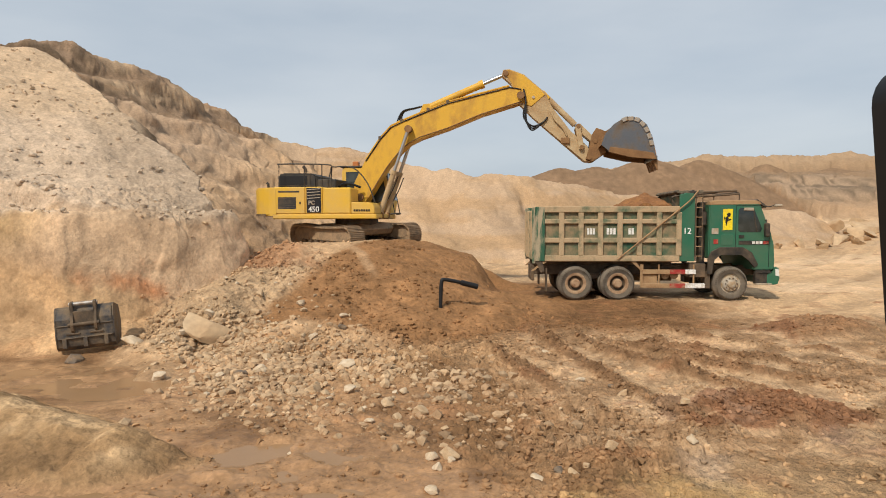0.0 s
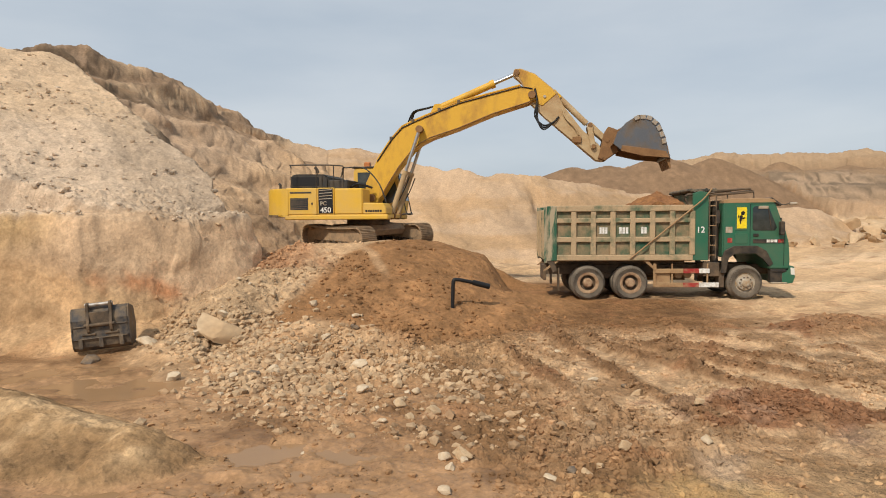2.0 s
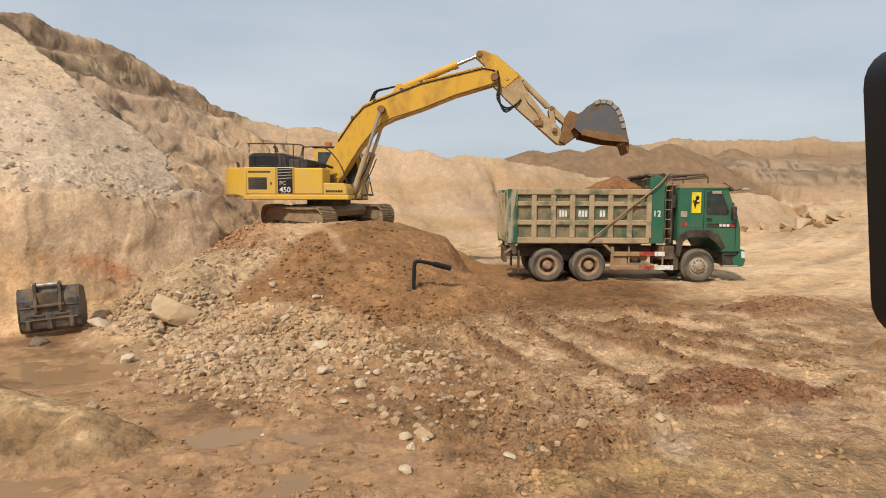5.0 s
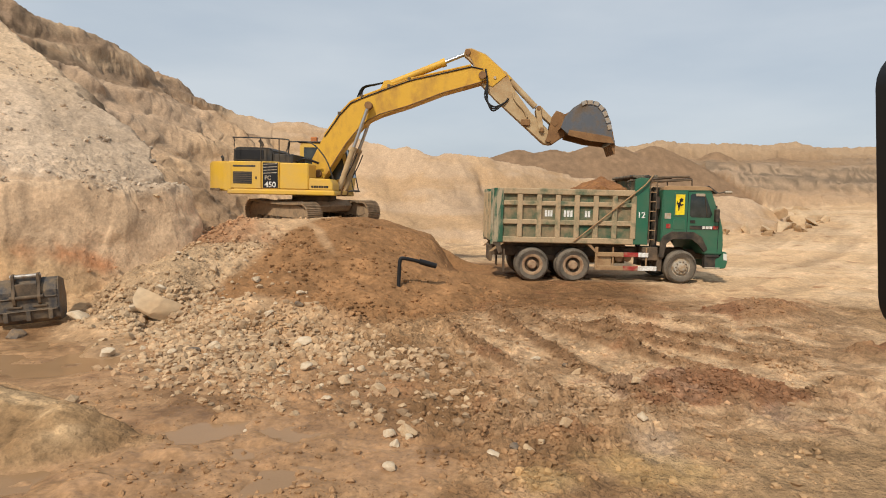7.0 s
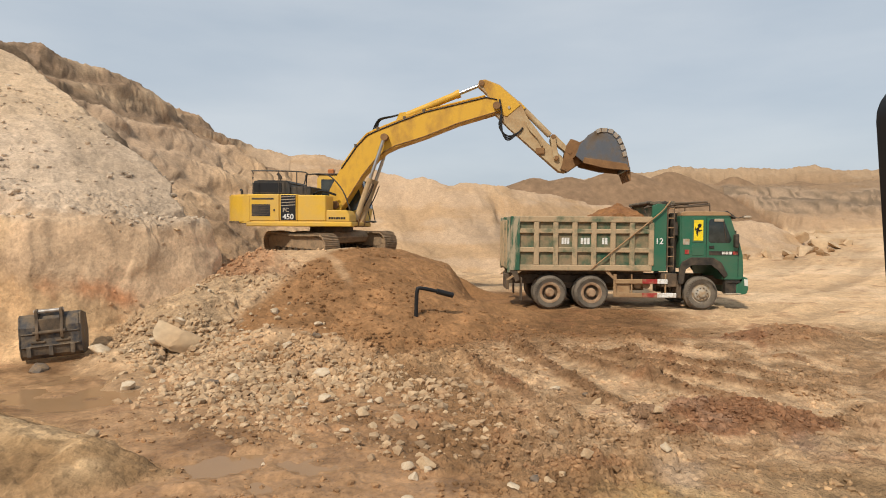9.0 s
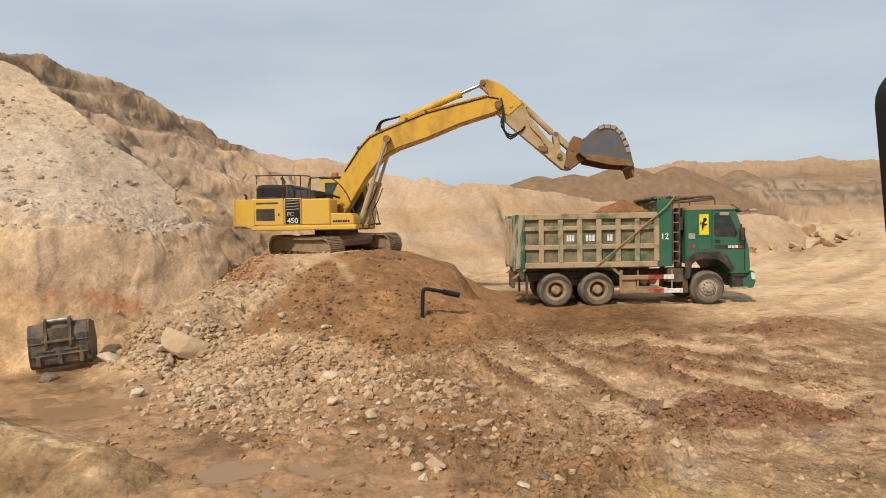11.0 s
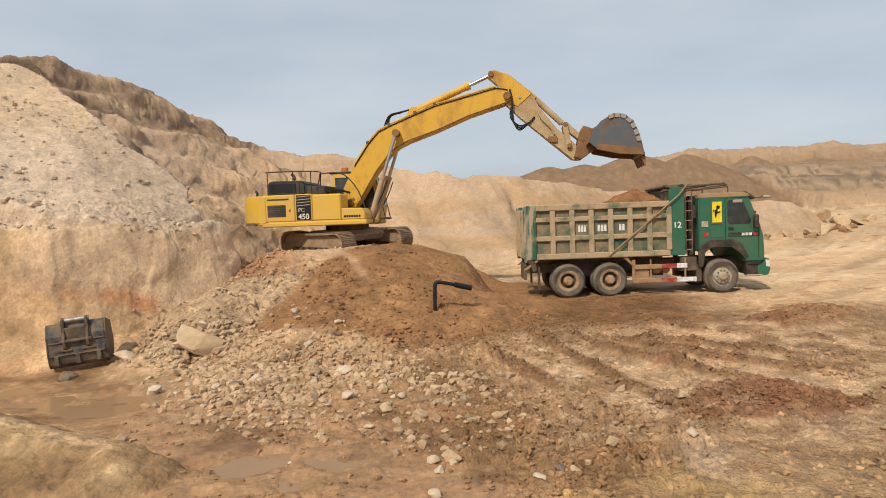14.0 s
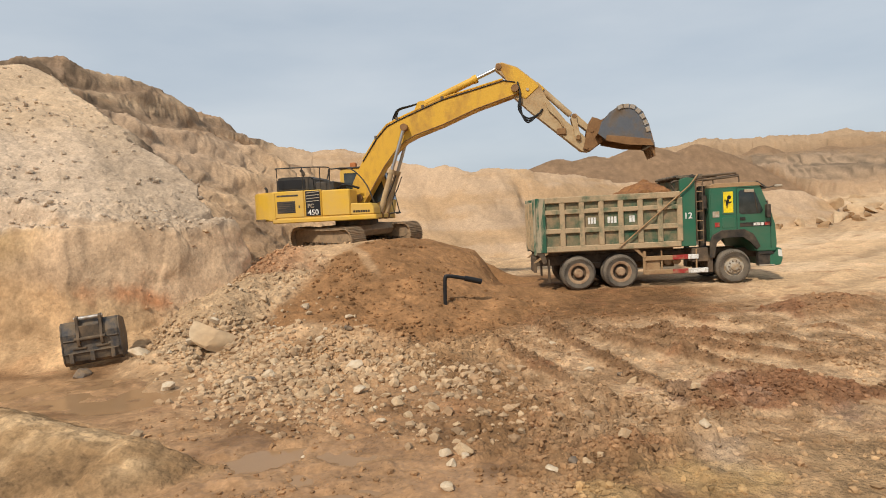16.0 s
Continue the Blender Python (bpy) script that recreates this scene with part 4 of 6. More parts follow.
    for x in (2.05, 2.6, 3.66):
        part("guard_post", B(x, x + (0.10 if x < 2.3 else 0.05), -1.17, -1.12, 0.40, 1.12), M_TANSTEEL, t)
    part("guard_back", B(2.15, 2.58, -1.13, -1.10, 0.42, 0.92), M_TANSTEEL, t)
    # cab
    outline = [(4.12, 1.30), (4.12, 2.98), (4.22, 3.05), (5.52, 3.06), (5.66, 2.98), (5.99, 2.08), (6.09, 1.78), (6.13, 1.20), (6.10, 0.95), (5.50, 0.95), (5.38, 1.28), (5.12, 1.50), (4.48, 1.50), (4.28, 1.30)]
    cab = part("cab", bevel(prism(outline, -1.17, 1.17), 0.035, 2), M_GREEN, t, "glossy green cab with dusty roof", 30)
    part("cab_roof_dust", bevel(prism([(4.125, 2.955), (4.14, 3.05), (4.3, 3.10), (5.5, 3.10), (5.64, 3.05), (5.70, 2.97)], -1.178, 1.178), 0.012), M_TANSTEEL, cab, "sand-coloured dust film on the roof")
    part("sun_visor", bevel(prism([(5.60, 2.98), (5.52, 3.10), (5.60, 3.13), (5.90, 2.92), (5.86, 2.86)], -1.1, 1.1), 0.012), M_BLACK, cab)
    part("windscreen", prism([(5.70, 2.92), (5.975, 2.16), (5.99, 2.17), (5.715, 2.93)], -1.04, 1.04), M_GLASS, cab)
    part("grille", bevel(box(bmesh.new(), 6.11, 6.14, -0.85, 0.85, 1.25, 1.75), 0.01), M_BLACK, cab)
    part("front_bumper", bevel(prism([(5.90, 0.48), (6.22, 0.52), (6.28, 0.70), (6.25, 1.02), (6.12, 1.06), (6.08, 0.90), (5.90, 0.82)], -1.2, 1.2), 0.025), M_GREEN, t, "green steel front bumper", 30)
    for side in (-1, 1):
        y = lambda a, b: sorted((side * a, side * b))
        win = prism([(5.00, 2.18), (5.00, 2.80), (5.06, 2.86), (5.46, 2.86), (5.72, 2.22), (5.66, 2.12), (5.06, 2.12)], *y(1.16, 1.178))
        part("side_window", win, M_GLASS, cab, "dark door window")
        part("window_bar", rod(bmesh.new(), (5.45, side * 1.18, 2.84), (5.56, side * 1.18, 2.14), 0.016, 6), M_BLACK, cab)
        for a, b in (((4.93, 1.56), (4.93, 2.93)), ((4.93, 2.93), (5.66, 2.93)), ((5.94, 2.1), (5.94, 1.05))):
            part("door_gap", rod(bmesh.new(), (a[0], side * 1.172, a[1]), (b[0], side * 1.172, b[1]), 0.008, 5), M_INK, cab)
        for z0, z1 in ((1.72, 2.05), (2.13, 2.90)):
            bm = bevel(prism([(4.50, z0), (4.84, z0), (4.86, z0 + 0.04), (4.86, z1 - 0.04), (4.82, z1), (4.52, z1), (4.48, z1 - 0.04), (4.48, z0 + 0.04)], *y(1.165, 1.182)), 0.006)
            part("pressed_panel", bm, M_GREEN, cab)
        part("door_handle", B(5.02, 5.18, *y(1.165, 1.20), 1.94, 2.03, 0.01), M_BLACK, cab)
        part("arch", bevel(prism([(4.10, 1.30), (4.18, 1.52), (4.45, 1.66), (5.15, 1.66), (5.42, 1.50), (5.62, 1.12), (5.5, 1.02), (5.32, 1.28), (5.10, 1.44), (4.48, 1.44), (4.28, 1.28), (4.22, 0.82), (4.08, 0.82)], *y(1.12, 1.21)), 0.015), M_BLACK, t, "black plastic wheel arch", 30)
        part("mud_guard", B(4.04, 4.2, *y(0.75, 1.12), 0.38, 0.9), M_FRAME, t)
        part("step_box", B(5.56, 6.02, *y(0.95, 1.17), 0.52, 0.94, 0.02), M_BLACK, t)
        part("step_tread", B(5.56, 6.04, *y(1.0, 1.215), 0.50, 0.545), M_FRONTHUB, t)
        part("step_tread", B(5.60, 6.04, *y(1.0, 1.20), 0.86, 0.90), M_BLACK, t)
        part("headlight", bevel(prism([(6.14, 0.78), (6.265, 0.76), (6.245, 0.98), (6.12, 1.0)], *y(0.85, 1.205)), 0.01), M_LAMP, t, "clear headlamp")
        arm = pipe_run(curve_through([(5.68, side * 1.1, 2.98), (5.90, side * 1.2, 2.90), (6.1, side * 1.3, 2.98)], 5), 0.016)
        mirror = part("mirror_arm", arm, M_BLACK, cab, "", 60)
        part("front_mirror", B(6.02, 6.24, *y(1.22, 1.38), 2.88, 2.97, 0.03), M_FRONTHUB, mirror)
        part("door_mirror", B(5.74, 5.86, *y(1.22, 1.42), 1.98, 2.40, 0.03), M_BLACK, cab)
        part("mirror_stay", pipe_run([(5.80, side * 1.3, 2.4), (5.82, side * 1.24, 2.5), (5.82, side * 1.12, 2.45)], 0.014), M_BLACK, cab)
    part("rain_shade", B(5.16, 5.45, -1.21, -1.175, 2.78, 2.87, 0.01), M_FRONTHUB, cab, "pale fabric hung in the window")
    # markings
    face = lambda x, z, y=-1.2: Matrix.Translation((x, y, z)) @ Matrix.Rotation(math.pi / 2, 4, "X")
    if marked:
        sign = part("decal", B(4.53, 4.82, -1.192, -1.184, 2.19, 2.83, 0), M_DECAL, cab, "yellow upright decal with a black figure")
        bm = bmesh.new()
        for q in ([(4.60, 2.40), (4.66, 2.42), (4.70, 2.55), (4.66, 2.62), (4.60, 2.55)], [(4.66, 2.58), (4.74, 2.60), (4.77, 2.68), (4.70, 2.72), (4.64, 2.68)],
                  [(4.62, 2.32), (4.645, 2.32), (4.66, 2.43), (4.62, 2.43)], [(4.69, 2.46), (4.78, 2.50), (4.77, 2.53), (4.68, 2.52)], [(4.57, 2.48), (4.60, 2.56), (4.58, 2.62), (4.56, 2.56)]):
            prism(q, -1.197, -1.191, bm)
        part("decal_figure", bm, M_INK, sign)
        part("door_stripe", B(5.02, 5.92, -1.186, -1.172, 1.74, 1.86, 0), M_BLACK, cab)
        bm = bmesh.new()
        for i in range(3):
            box(bm, 5.42 + 0.11 * i, 5.51 + 0.11 * i, -1.194, -1.187, 1.76, 1.845)
        part("door_badge", bm, M_WHITE, cab, "white blocks of a maker's badge")
        part("door_badge", B(5.76, 5.92, -1.193, -1.187, 1.755, 1.85, 0), M_RED, cab)
        part("notice", B(4.20, 4.40, -1.184, -1.172, 2.06, 2.24, 0), M_FRONTHUB, cab, "faded grey notice")
        part("stencil", B(4.26, 4.40, -1.184, -1.172, 1.76, 1.90, 0), M_RED, cab)
        lettering("fleet_number", "12", 0.26, M_WHITE, body, face(3.45, 2.15, -1.203))
        for x, w in ((0.54, 0.26), (1.16, 0.30), (1.77, 0.19)):
            bm = bmesh.new()
            n = round(w / 0.1)
            for i in range(n):
                box(bm, x - w / 2 + i * w / n, x - w / 2 + (i + 0.75) * w / n, -1.158, -1.151, 2.05, 2.25)
            part("plate_bars", bm, M_WHITE, body, "white painted bars")
    return t

truck = make_truck("green tipper truck with dusty ribbed steel body and yellow cab decal", "tipper trucks", pose(4.08, 20.66, 0.0, 0, 0, -2.0), True)
truck_far = make_truck("dust-covered green tipper truck parked behind another on the sand", "tipper trucks", pose(*FAR_TRUCK, 0, 0, 178), False)


def make_load():
    """A tipped cone of brown earth in the truck's body."""
    bm = bmesh.new()
    n = 44
    grid = [[None] * (n + 1) for _ in range(n + 1)]
    for i in range(n + 1):
        for j in range(n + 1):
            x, y = -1.19 + 4.34 * i / n, -1.06 + 2.12 * j / n
            z = 3.38 - 0.46 * math.hypot(x - 2.45, y * 0.8) + 0.09 * noise.noise((x * 3, y * 3, 1.0)) + 0.04 * noise.noise((x * 9, y * 9, 2.0))
            grid[i][j] = bm.verts.new((x, y, max(z, 2.55 - 0.18 * abs(y) + 0.08 * noise.noise((x * 2, y * 2, 5.0)))))
    for i in range(n):
        for j in range(n):
            bm.faces.new((grid[i][j], grid[i + 1][j], grid[i + 1][j + 1], grid[i][j + 1]))
    edge = [grid[i][0] for i in range(n + 1)] + [grid[n][j] for j in range(1, n + 1)] + [grid[i][n] for i in range(n - 1, -1, -1)] + [grid[0][j] for j in range(n - 1, 0, -1)]
    low = [bm.verts.new((v.co.x, v.co.y, 1.33)) for v in edge]
    for i in range(len(edge)):
        k = (i + 1) % len(edge)
        bm.faces.new((edge[i], low[i], low[k], edge[k]))
    ob = part("earth_load", bm, M_EARTHLOAD)
    ob.matrix_basis = truck.matrix_basis
    return tagged(ob, "heap of loose brown earth loaded in the truck body", "earth")


make_load()

# ---- excavator ----
M_YELLOW = material("worn_yellow_paint", (0.66, 0.40, 0.042), 0.42, second=(0.55, 0.36, 0.13), second_rough=0.8, scale=1.2, cover=0.35, soft=0.2, bump=0.05, grain=0.06, specular=0.45)
M_YELLOW2 = material("dusty_yellow_boom", (0.62, 0.36, 0.04), 0.5, second=(0.36, 0.19, 0.05), second_rough=0.85, scale=1.6, cover=0.36, soft=0.10, bump=0.08, grain=0.08, stretch=(1, 1, 0.5))
M_STICK = material("mud_rubbed_stick_steel", (0.47, 0.36, 0.21), 0.7, second=(0.33, 0.20, 0.095), second_rough=0.9, scale=2.2, cover=0.4, soft=0.2, bump=0.15)
M_MUDSTEEL = material("mud_caked_steel", (0.27, 0.15, 0.065), 0.85, second=(0.16, 0.085, 0.04), scale=4, cover=0.5, soft=0.2, bump=0.3, bump_scale=30)
M_BUCKETSTEEL = material("bright_worn_bucket_steel", (0.17, 0.175, 0.185), 0.34, metal=0.8, second=(0.17, 0.12, 0.075), second_rough=0.8, scale=2.2, cover=0.34, soft=0.10, bump=0.1)
M_HOOD = material("charcoal_hood_paint", (0.022, 0.025, 0.028), 0.5, second=(0.13, 0.10, 0.07), second_rough=0.9, scale=2, cover=0.32, soft=0.22)
M_TRACK = material("dusty_track_steel", (0.12, 0.095, 0.07), 0.8, second=(0.36, 0.25, 0.15), scale=4, cover=0.68, soft=0.2, bump=0.2)
M_HOSE = material("black_hose", (0.015, 0.015, 0.016), 0.5)
M_AMBER = material("amber_beacon", (0.45, 0.16, 0.05), 0.4)
M_PALEPIN = material("pale_wear_block", (0.30, 0.285, 0.26), 0.6, second=DUST, scale=8, cover=0.4)

GZ = 1.72
machine = thing("excavator", "yellow tracked excavator with raised boom standing on an earth heap", "excavator", m=pose(*MACHINE, GZ, 0, 0, -8))


def make_track(yc):
    L, R, W = 1.42, 0.38, 0.60
    tr = part("track_frame", bevel(prism([(-1.6, 0.36), (-1.3, 0.24), (1.3, 0.24), (1.6, 0.36), (1.45, 0.62), (0.9, 0.74), (-0.9, 0.74), (-1.45, 0.62)], yc - 0.17, yc + 0.17), 0.03), M_TRACK, under, "dusty steel track frame")
    path = []
    n = 46
    per = 4 * L + 2 * math.pi * R
    for k in range(n):
        s = per * k / n
        if s < 2 * L:
            path.append((-L + s, 2 * R - 0.05 * math.sin(math.pi * s / (2 * L)), 0))
        elif s < 2 * L + math.pi * R:
            a = (s - 2 * L) / R
            path.append((L + R * math.sin(a), R + R * math.cos(a), a))
        elif s < 4 * L + math.pi * R:
            path.append((L - (s - 2 * L - math.pi * R), 0.0, math.pi))
        else:
            a = (s - 4 * L - math.pi * R) / R
            path.append((-L - R * math.sin(a), R - R * math.cos(a), math.pi + a))
    shoe = bevel(box(bmesh.new(), -0.085, 0.085, -W / 2, W / 2, -0.03, 0.012), 0.008)
    for xx in (-0.06, 0.0, 0.06):
        box(shoe, xx - 0.01, xx + 0.01, -W / 2, W / 2, 0.0, 0.045)
    box(shoe, -0.08, 0.08, -0.12, 0.12, -0.09, -0.03)
    first = part("track_shoe", shoe, M_TRACK, tr)
    for k, (x, z, a) in enumerate(path):
        ob = first if k == 0 else new("track_shoe", first.data)
        ob.parent = tr
        ob.matrix_basis = Matrix.Translation((x, yc, z)) @ Matrix.Rotation(a, 4, "Y")
    for x in (-L, L):
        part("drive_wheel", lathe([(0.05, -0.16), (0.30, -0.14), (0.34, -0.06), (0.34, 0.06), (0.30, 0.14), (0.05, 0.16)], 20, m=Matrix.Translation((x, yc, R))), M_TRACK, tr, "", 35)
    for k in range(7):
        x = -1.11 + 0.37 * k
        part("roller", lathe([(0.02, -0.2), (0.11, -0.19), (0.11, 0.19), (0.02, 0.2)], 12, m=Matrix.Translation((x, yc, 0.17))), M_FRAME, tr, "", 35)


under = part("undercarriage", bevel(prism([(-0.8, 0.4), (0.8, 0.4), (0.95, 0.62), (0.7, 0.80), (-0.7, 0.80), (-0.95, 0.62)], -1.05, 1.05), 0.03), M_TRACK, machine, "dusty undercarriage with crawler tracks")
under.rotation_euler, under.location = (radians(2.0), radians(1.5), radians(-36)), (-0.05, 0.0, -0.13)
for yc in (-1.32, 1.32):
    make_track(yc)
part("turntable", lathe([(0.3, 0.58), (0.70, 0.58), (0.78, 0.66), (0.78, 0.92), (0.70, 0.93), (0.70, 1.02), (0.3, 1.02)], 36, m=Matrix.Rotation(math.pi / 2, 4, "X") @ Matrix.Diagonal((1, 1, 1, 1))), M_FRAME, machine, "dark slewing ring", 35)
# rounded counterweight and deck
deck = part("deck", bevel(box(bmesh.new(), -2.4, 1.10, -1.48, 1.48, 0.86, 1.0), 0.02), M_YELLOW, machine, "worn yellow deck with side covers")
cw = bmesh.new()
ring = []
for k in range(17):
    a = math.pi / 2 + math.pi * k / 16
    ring.append((-2.42 + 1.16 * math.cos(a) * 1.0, 1.5 * math.copysign(abs(math.sin(a)) ** 0.6, math.sin(a))))
lo, hi = [cw.verts.new((x, y, 0.93)) for x, y in ring], [cw.verts.new((x, y, 1.92)) for x, y in ring]
cw.faces.new(lo)
cw.faces.new(hi[::-1])
for i in range(len(ring)):
    j = (i + 1) % len(ring)
    cw.faces.new((lo[i], lo[j], hi[j], hi[i]))
bevel(cw, 0.05, 2)
weight = part("counterweight", cw, M_YELLOW, machine, "rounded yellow counterweight, scuffed along its foot", 35)
bm = bmesh.new()
pts = [(-2.42 + 1.175 * math.cos(math.pi / 2 + math.pi * k / 16), 1.515 * math.copysign(abs(math.sin(math.pi / 2 + math.pi * k / 16)) ** 0.6, math.sin(math.pi / 2 + math.pi * k / 16))) for k in range(2, 15)]
for (x0, y0), (x1, y1) in zip(pts, pts[1:]):
    v = [bm.verts.new(p) for p in ((x0, y0, 0.92), (x1, y1, 0.92), (x1, y1, 1.0), (x0, y0, 1.0))]
    bm.faces.new(v)
part("scuff_band", bm, M_FRAME, weight, "dark rubbed lower edge")
for s in (-1, 1):
    y = lambda a, b: sorted((s * a, s * b))
    part("sill", B(-2.6, 1.12, *y(1.1, 1.50), 0.82, 0.98, 0.03), M_YELLOW, deck)
    door = part("side_door", B(-2.58, -1.42, *y(1.0, 1.48), 1.0, 1.93, 0.03), M_YELLOW, deck)
    part("vent_mesh", B(-2.40, -1.74, *y(1.475, 1.49), 1.17, 1.58, 0.006), M_HOOD, door, "dark vent grille")
    part("vent_slot", B(-2.40, -1.62, *y(1.475, 1.488), 1.74, 1.80, 0.004), M_HOOD, door)
    for k in range(6):
        part("vent_bar", B(-2.40, -1.74, *y(1.486, 1.495), 1.21 + 0.065 * k, 1.225 + 0.065 * k, 0), M_FRAME, door)
    part("latch", B(-1.62, -1.57, *y(1.48, 1.50), 1.34, 1.42, 0.004), M_FRAME, door)
part("side_door", B(-1.41, -0.80, -1.48, -1.0, 1.0, 1.93, 0.03), M_YELLOW, deck)
part("tank_cover", B(-0.79, 0.22, -1.48, -0.55, 1.0, 1.90, 0.04), M_YELLOW, deck)
part("tool_box", bevel(prism([(0.23, 1.0), (1.05, 1.0), (1.05, 1.22), (0.95, 1.38), (0.23, 1.40)], -1.48, -0.6), 0.03), M_YELLOW, deck)
stripe = part("model_plate", B(-1.36, -0.84, -1.488, -1.479, 1.04, 1.90, 0), M_INK, deck, "black plate with pale stripes and number")
for k in range(4):
    part("plate_stripe", prism([(-1.34, 1.52 + 0.10 * k), (-0.86, 1.55 + 0.10 * k), (-0.86, 1.575 + 0.10 * k), (-1.34, 1.545 + 0.10 * k)], -1.493, -1.487), M_FRONTHUB, stripe)
rz = Matrix.Rotation(math.pi / 2, 4, "X")
lettering("model_number", "450", 0.26, M_WHITE, stripe, Matrix.Translation((-1.10, -1.492, 1.15)) @ rz)
lettering("model_letters", "PC", 0.19, M_FRONTHUB, stripe, Matrix.Translation((-1.18, -1.492, 1.38)) @ rz)
bm = bmesh.new()
for k in range(7):
    box(bm, 0.32 + 0.085 * k, 0.385 + 0.085 * k, -1.489, -1.479, 1.08, 1.15)
part("maker_blocks", bm, M_INK, deck)
# engine hood, exhaust, rails
hood = part("engine_hood", bevel(prism([(-2.60, 1.93), (-2.57, 2.38), (-2.42, 2.45), (-1.30, 2.43), (-1.16, 2.30), (-1.16, 1.93)], -1.02, 1.02), 0.05, 2), M_HOOD, machine, "charcoal engine hood with dusty top", 35)
part("hood_vent", B(-2.5, -1.5, -1.035, -1.015, 2.02, 2.34, 0.006), M_INK, hood)
part("hood_step", bevel(box(bmesh.new(), -1.15, -0.45, -1.0, 0.35, 1.9, 2.22), 0.03), M_HOOD, machine)
part("exhaust_pipe", pipe_run(curve_through([(-2.1, 0.45, 2.4), (-2.1, 0.45, 2.66), (-2.2, 0.45, 2.80)], 4), 0.06, 12), M_FRAME, machine, "", 60)
part("rear_camera", pipe_run([(-3.0, -0.9, 1.9), (-3.0, -0.9, 2.06), (-3.05, -0.9, 2.12)], 0.05), M_HOOD, machine)
for yy in (-1.30,):
    bm = pipe_run(curve_through([(-2.42, yy, 1.92), (-2.42, yy, 2.66), (-2.33, yy, 2.74), (-0.66, yy, 2.70), (-0.54, yy, 2.56), (-0.60, yy, 2.28)], 4), 0.022)
    for x in (-1.50, -0.86):
        rod(bm, (x, yy, 1.95), (x, yy, 2.71), 0.018, 6)
    part("handrail", bm, M_HOOD, machine, "dark tubular handrail", 60)
bm = pipe_run(curve_through([(-0.55, -1.25, 1.9), (-0.52, -1.25, 2.55), (-0.40, -1.25, 2.62), (0.25, -1.25, 2.58), (0.75, -1.25, 2.05), (1.0, -1.25, 1.4)], 4), 0.022)
part("handrail", bm, M_HOOD, machine, "", 60)
part("hose_bundle", pipe_run(curve_through([(-0.45, -0.75, 1.95), (-0.15, -0.7, 2.08), (0.3, -0.5, 1.95)], 5), 0.04), M_HOSE, machine, "", 60)
# cab on the far side
cab = part("operator_cab", bevel(prism([(-0.72, 0.95), (-0.72, 2.66), (-0.62, 2.76), (0.75, 2.74), (0.92, 2.60), (1.20, 1.55), (1.12, 0.95)], 0.52, 1.46), 0.04, 2), M_YELLOW, machine, "yellow operator cab with dark glass", 35)
for yy in (0.515, 1.465):
    part("cab_window", prism([(-0.55, 1.75), (-0.55, 2.58), (0.68, 2.58), (0.82, 2.48), (1.05, 1.55), (0.5, 1.35), (0.2, 1.75)], yy - 0.008, yy + 0.008), M_GLASS, cab, "dark cab glass")
part("cab_front_glass", prism([(0.93, 2.54), (1.205, 1.52), (1.22, 1.52), (0.945, 2.55)], 0.60, 1.38), M_GLASS, cab)
for yy in (0.55, 1.43):
    part("front_guard_bar", rod(bmesh.new(), (0.98, yy, 2.60), (1.30, yy, 1.05), 0.02, 6), M_HOOD, cab)
part("cab_foot_guard", pipe_run(curve_through([(1.15, 0.5, 1.0), (1.32, 0.55, 1.02), (1.34, 1.4, 1.02), (1.15, 1.46, 1.0)], 4), 0.03), M_HOOD, cab, "", 60)
part("cab_roof_visor", B(-0.78, 0.95, 0.48, 1.50, 2.74, 2.80, 0.02), M_HOOD, cab)
part("beacon", bevel(box(bmesh.new(), -0.42, -0.18, 0.9, 1.12, 2.80, 3.0), 0.03), M_AMBER, cab, "amber beacon box")
part("wiper", rod(bmesh.new(), (1.22, 0.8, 1.55), (1.06, 1.05, 2.2), 0.012, 5), M_INK, cab)

# boom: foot, bend and tip, in the machine's own x and z
dz = lambda pts: [(x, z - GZ) for x, z in pts]
boom_profile = dz([(0.10, 3.10), (-0.02, 3.35), (0.0, 3.85), (0.42, 4.65), (0.95, 5.40), (1.35, 5.82), (1.75, 6.00), (2.7, 6.36), (3.4, 6.61), (5.55, 7.10), (5.95, 7.02), (6.14, 6.80), (6.10, 6.60),
                   (5.80, 6.50), (4.6, 6.16), (3.4, 5.70), (2.4, 5.40), (2.02, 5.20), (1.72, 4.98), (1.2, 4.35), (0.62, 3.45), (0.40, 3.12)])
boom = part("boom", bevel(prism(boom_profile, -0.30, 0.30), 0.02), M_YELLOW2, machine, "yellow box-section boom with rust streaks", 25)
bm = bmesh.new()
for a, b in zip(boom_profile[3:9], boom_profile[4:10]):
    rod(bm, (a[0], -0.22, a[1] + 0.05), (b[0], -0.22, b[1] + 0.05), 0.03, 6)
    rod(bm, (a[0], -0.12, a[1] + 0.06), (b[0], -0.12, b[1] + 0.06), 0.03, 6)
    rod(bm, (a[0], 0.0, a[1] + 0.05), (b[0], 0.0, b[1] + 0.05), 0.025, 6)
part("boom_pipe", bm, M_YELLOW2, boom, "steel oil pipes along the boom")
bm = pipe_run([(boom_profile[i][0] + 0.02, -0.315, boom_profile[i][1] - 0.03) for i in range(3, 11)], 0.022, 6)
part("boom_seam", bm, M_HOSE, boom)
bm = pipe_run([(boom_profile[i][0], -0.305, boom_profile[i][1] + 0.03) for i in range(12, 21)], 0.02, 6)
part("boom_seam", bm, M_MUDSTEEL, boom, "rusty lower weld seam")
